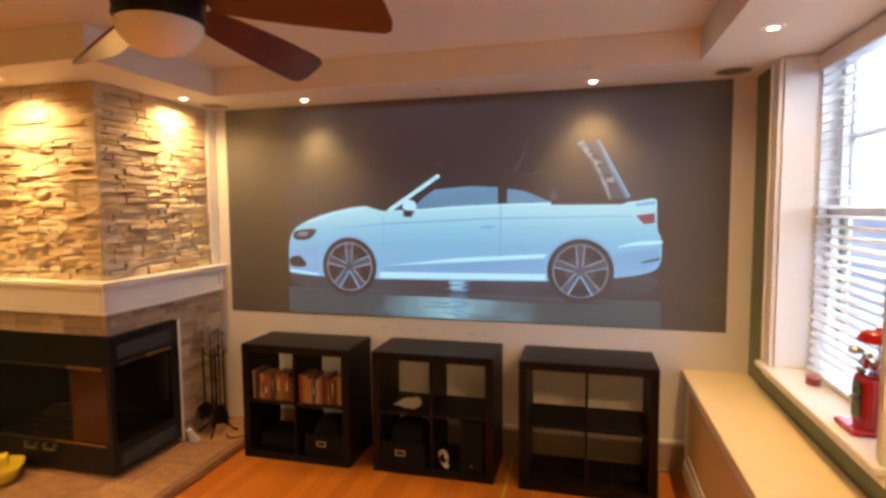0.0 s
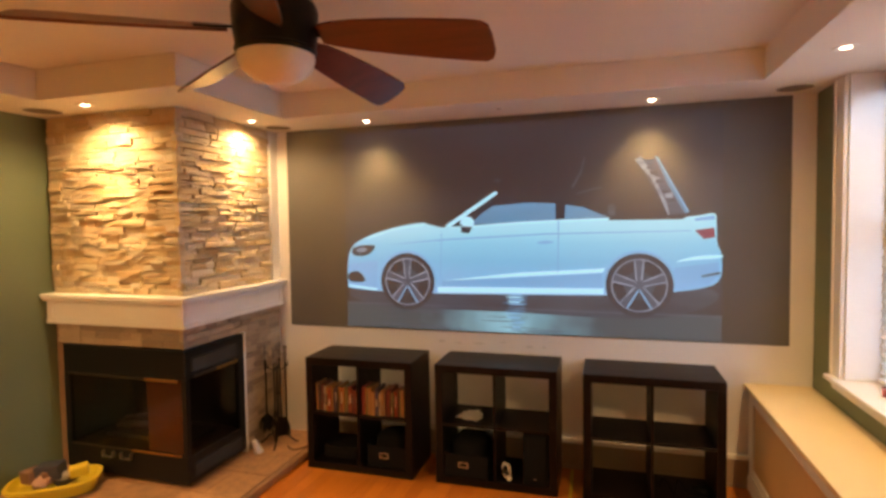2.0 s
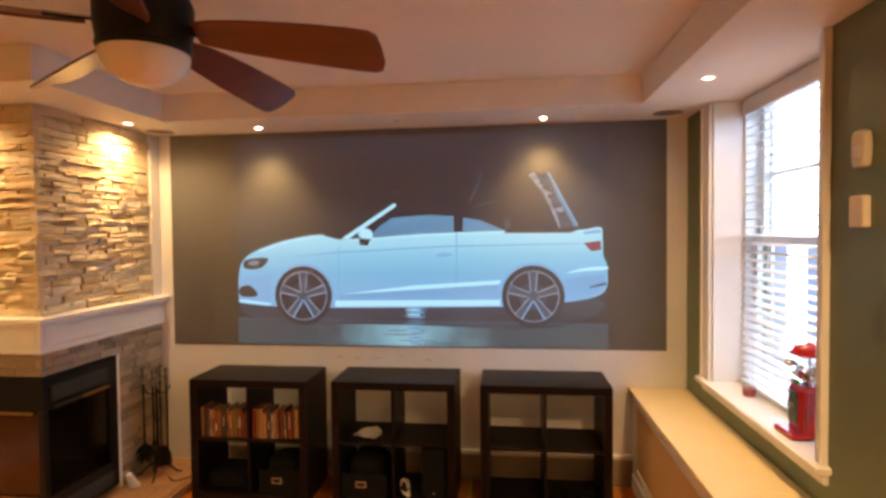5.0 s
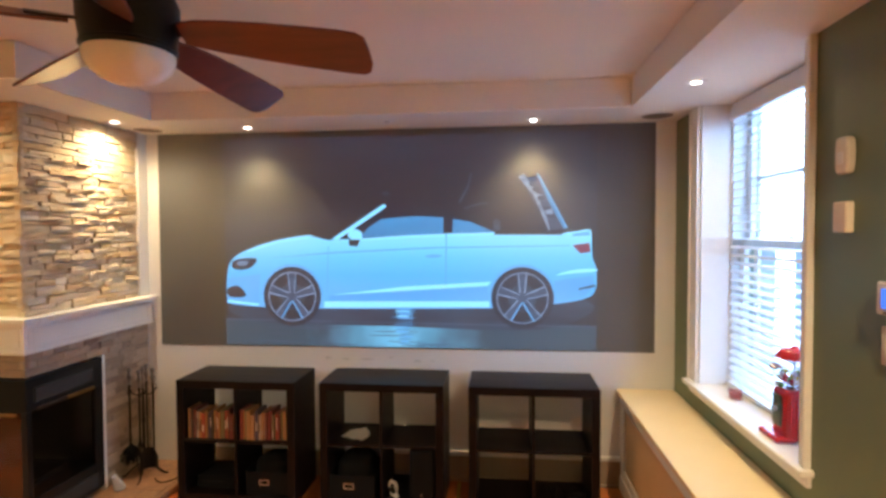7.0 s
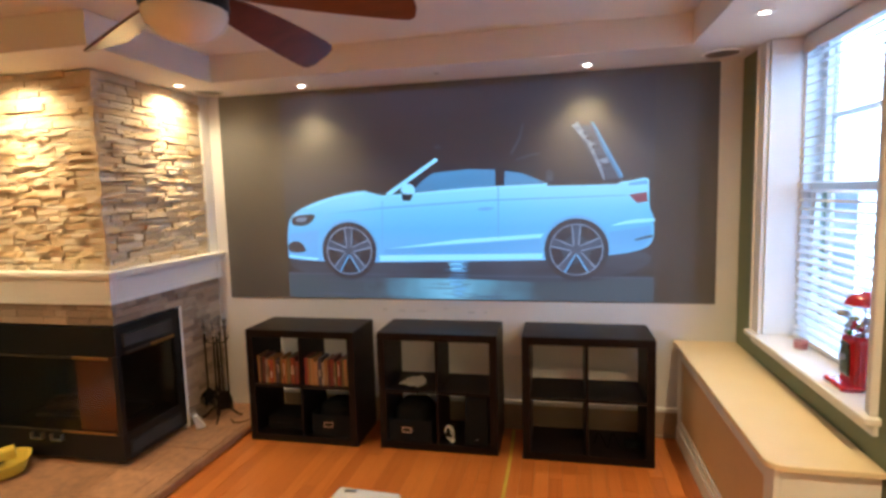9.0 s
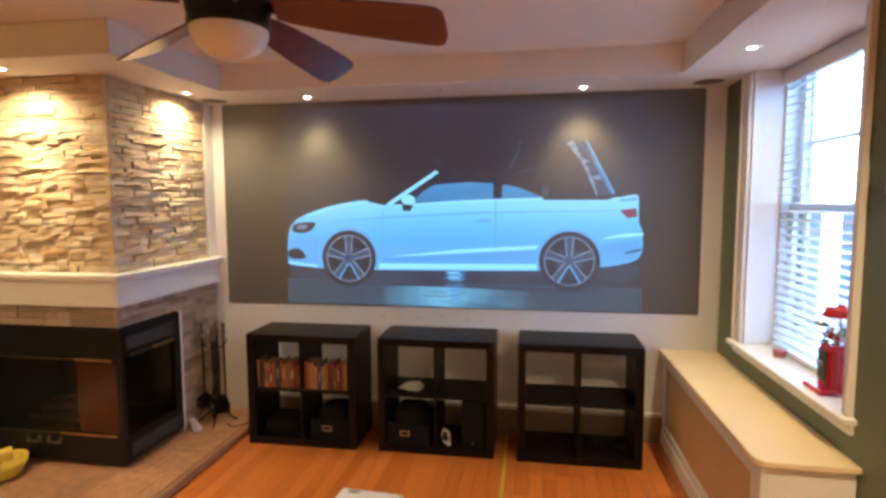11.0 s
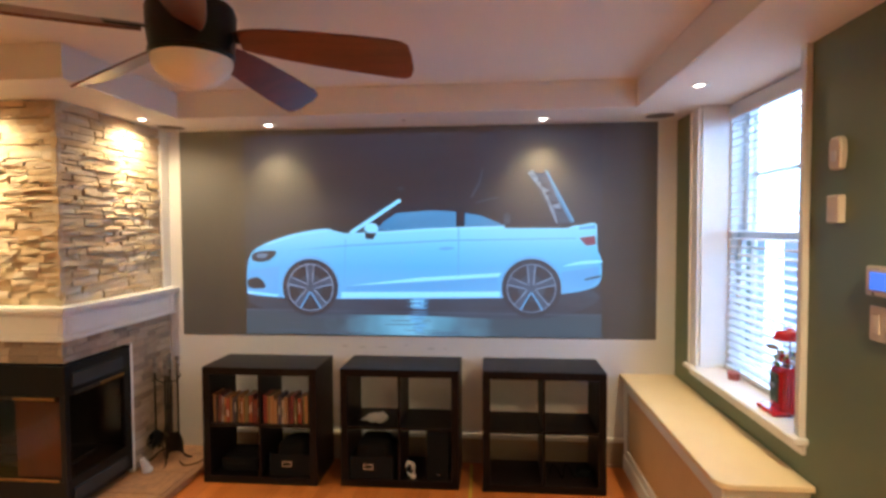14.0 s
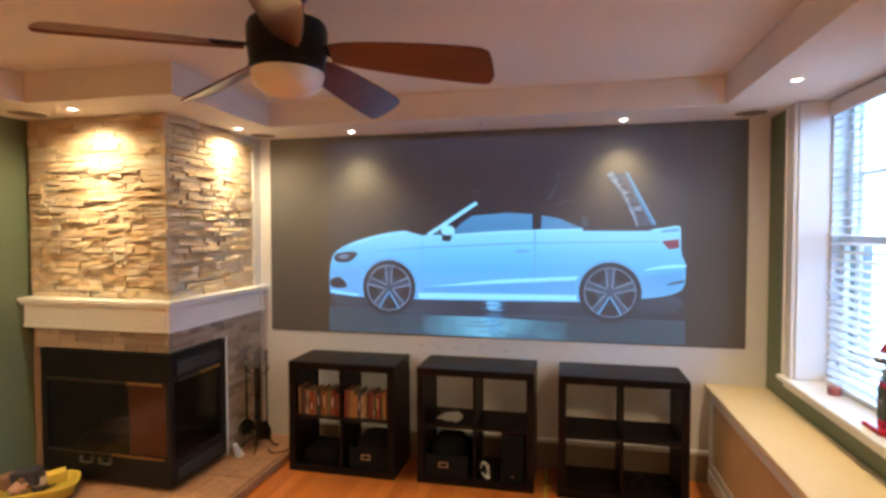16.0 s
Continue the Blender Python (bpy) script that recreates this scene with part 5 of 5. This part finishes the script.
GX, GY = 2.258, 3.232
CHUTE = material("mottled_chute_metal", (0.16, 0.20, 0.13), (0.03, 0.035, 0.03), 0.3, metal=0.6, scale=40, fine=120, bump=0.2)
gum = thing("candy_machine", (GX, GY, SILL), "red enamel candy dispenser with a clear globe on the window sill", "candy machine")
body = prism(smooth_loop([(GX - 0.062, GY - 0.060), (GX + 0.070, GY - 0.060), (GX + 0.070, GY + 0.060), (GX - 0.062, GY + 0.060)], 1), 2, SILL + 0.0005, SILL + 0.220, 0.020)
part("base", body, RED, gum, "glossy red base")
part("foot_lip", box(GX - 0.105, GX - 0.02, GY - 0.07, GY + 0.09, SILL + 0.0005, SILL + 0.024, 0.009), RED, gum)
for k in range(5):
    part("rib", rod((GX - 0.04 + 0.022 * k, GY - 0.060, SILL + 0.03), (GX - 0.04 + 0.022 * k, GY - 0.060, SILL + 0.19), 0.005, 8), RED, gum)
part("chute_plate", box(GX - 0.068, GX - 0.0615, GY - 0.030, GY + 0.038, SILL + 0.055, SILL + 0.19, 0.003), CHUTE, gum, "dark mottled metal chute plate")
part("knob", rod((GX - 0.067, GY, SILL + 0.13), (GX - 0.085, GY, SILL + 0.13), 0.013, 16), STEEL, gum)
gl = [(0.045, 0.215)] + [(0.085 * math.cos(radians(a)), 0.300 + 0.085 * math.sin(radians(a))) for a in range(-55, 36, 10)] + [(0.050, 0.352)]
part("globe", lathe(gl, (GX, GY, SILL), 32), CLEAR, gum, "clear glass globe", smooth=True)
cap = [(0.0, 0.404), (0.012, 0.403), (0.016, 0.394), (0.045, 0.388), (0.064, 0.372), (0.072, 0.348), (0.0, 0.350)]
part("lid", lathe(cap, (GX, GY, SILL), 32), RED, gum, "domed red lid", smooth=True)
part("rod", rod((GX, GY, SILL + 0.215), (GX, GY, SILL + 0.352), 0.004, 8), STEEL, gum)
knob2 = lathe([(0.0, 0.030), (0.016, 0.027), (0.026, 0.016), (0.024, 0.006), (0.012, 0.0), (0.0, 0.0)], (GX - 0.062, GY + 0.03, SILL + 0.292), 18)
part("latch", knob2, STEEL, gum, "grey metal latch", smooth=True)
SWEETS = [material("sweet_" + n, c, None, 0.25, bump=0.0) for n, c in (("red", (0.5, 0.03, 0.03)), ("white", (0.65, 0.62, 0.58)), ("green", (0.10, 0.28, 0.06)), ("yellow", (0.6, 0.42, 0.05)))]
rg = random.Random(8)
for k in range(34):
    a, r = rg.uniform(0, 6.28), 0.062 * math.sqrt(rg.random())
    own = bmesh.new()
    bmesh.ops.create_icosphere(own, subdivisions=1, radius=0.0125)
    bmesh.ops.translate(own, verts=own.verts, vec=(GX + r * math.cos(a), GY + r * math.sin(a), SILL + 0.232 + 0.022 * (k % 3)))
    part("sweet", own, SWEETS[k % 4], gum, smooth=True)

# ---- on the green wall beside the window ----
IVORY = material("ivory_plastic", (0.66, 0.58, 0.48), (0.58, 0.50, 0.41), 0.4, scale=8, fine=120, bump=0.03)
BLUELCD = glowing("blue_display", (0.10, 0.22, 0.80), 0.9, base=(0.05, 0.08, 0.2), rough=0.2)
al = thing("alarm_sensor", (RIGHT, 2.726, 1.93), "rounded ivory alarm sensor on the green wall", "sensor")
own = prism(smooth_loop([(2.694, 1.936), (2.726, 1.927), (2.757, 1.936), (2.758, 2.036), (2.726, 2.048), (2.693, 2.036)], 3), 0, RIGHT - 0.032, RIGHT - 0.001, 0.009)
part("case", own, IVORY, al)
part("lens", box(RIGHT - 0.0345, RIGHT - 0.031, 2.708, 2.742, 1.958, 1.998, 0.002), WHITE, al)
cb = thing("chime_box", (RIGHT, 2.732, 1.729), "square ivory chime box on the green wall", "chime box")
part("case", box(RIGHT - 0.030, RIGHT - 0.001, 2.696, 2.769, 1.729, 1.834, 0.006), IVORY, cb)
th = thing("thermostat", (RIGHT, 2.50, 1.472), "ivory thermostat with a glowing blue display on the wall", "thermostat")
part("case", box(RIGHT - 0.026, RIGHT - 0.001, 2.408, 2.550, 1.484, 1.584, 0.006), IVORY, th)
part("display", box(RIGHT - 0.0285, RIGHT - 0.0265, 2.438, 2.526, 1.505, 1.565, 0.0005), BLUELCD, th, "glowing blue display")
part("button", box(RIGHT - 0.029, RIGHT - 0.0265, 2.503, 2.513, 1.489, 1.496, 0.001), IRON, th)
sw = thing("switch_plate", (RIGHT, 2.50, 1.32), "ivory double light switch plate under the thermostat", "light switch")
part("plate", box(RIGHT - 0.008, RIGHT - 0.001, 2.412, 2.552, 1.330, 1.448, 0.003), IVORY, sw)
for y in (2.448, 2.516):
    part("rocker", box(RIGHT - 0.013, RIGHT - 0.008, y - 0.017, y + 0.017, 1.355, 1.423, 0.003), IVORY, sw)

# ---- oak floor planks, laid toward the screen wall ----
rp = random.Random(11)
plank_meshes = []
for k in range(4):
    s = bmesh.new()
    bmesh.ops.create_cube(s, size=1)
    for v in s.verts:
        v.co.z -= 0.5
        if v.co.z > -0.1:
            v.co.x *= 0.985
            v.co.y *= 0.9985
    plank_meshes.append(finish("plank", s, OAK))
floor_ob = bpy.data.objects["floor"]
PW = 0.083
n_rows = int((RIGHT - LEFT) / PW) + 1
for r in range(n_rows):
    x0 = LEFT + r * PW
    x1 = min(x0 + PW, RIGHT)
    y = REAR - rp.uniform(0, 1.2)
    while y < BACK:
        ln = rp.uniform(1.1, 2.4)
        a, b = max(y, REAR), min(y + ln, BACK)
        y += ln
        if b - a < 0.05:
            continue
        p = new("plank", plank_meshes[r % 4])
        p.parent = floor_ob
        p.location = ((x0 + x1) / 2, (a + b) / 2, 0.0)
        p.scale = (x1 - x0 - 0.0008, b - a - 0.0006, 0.013)
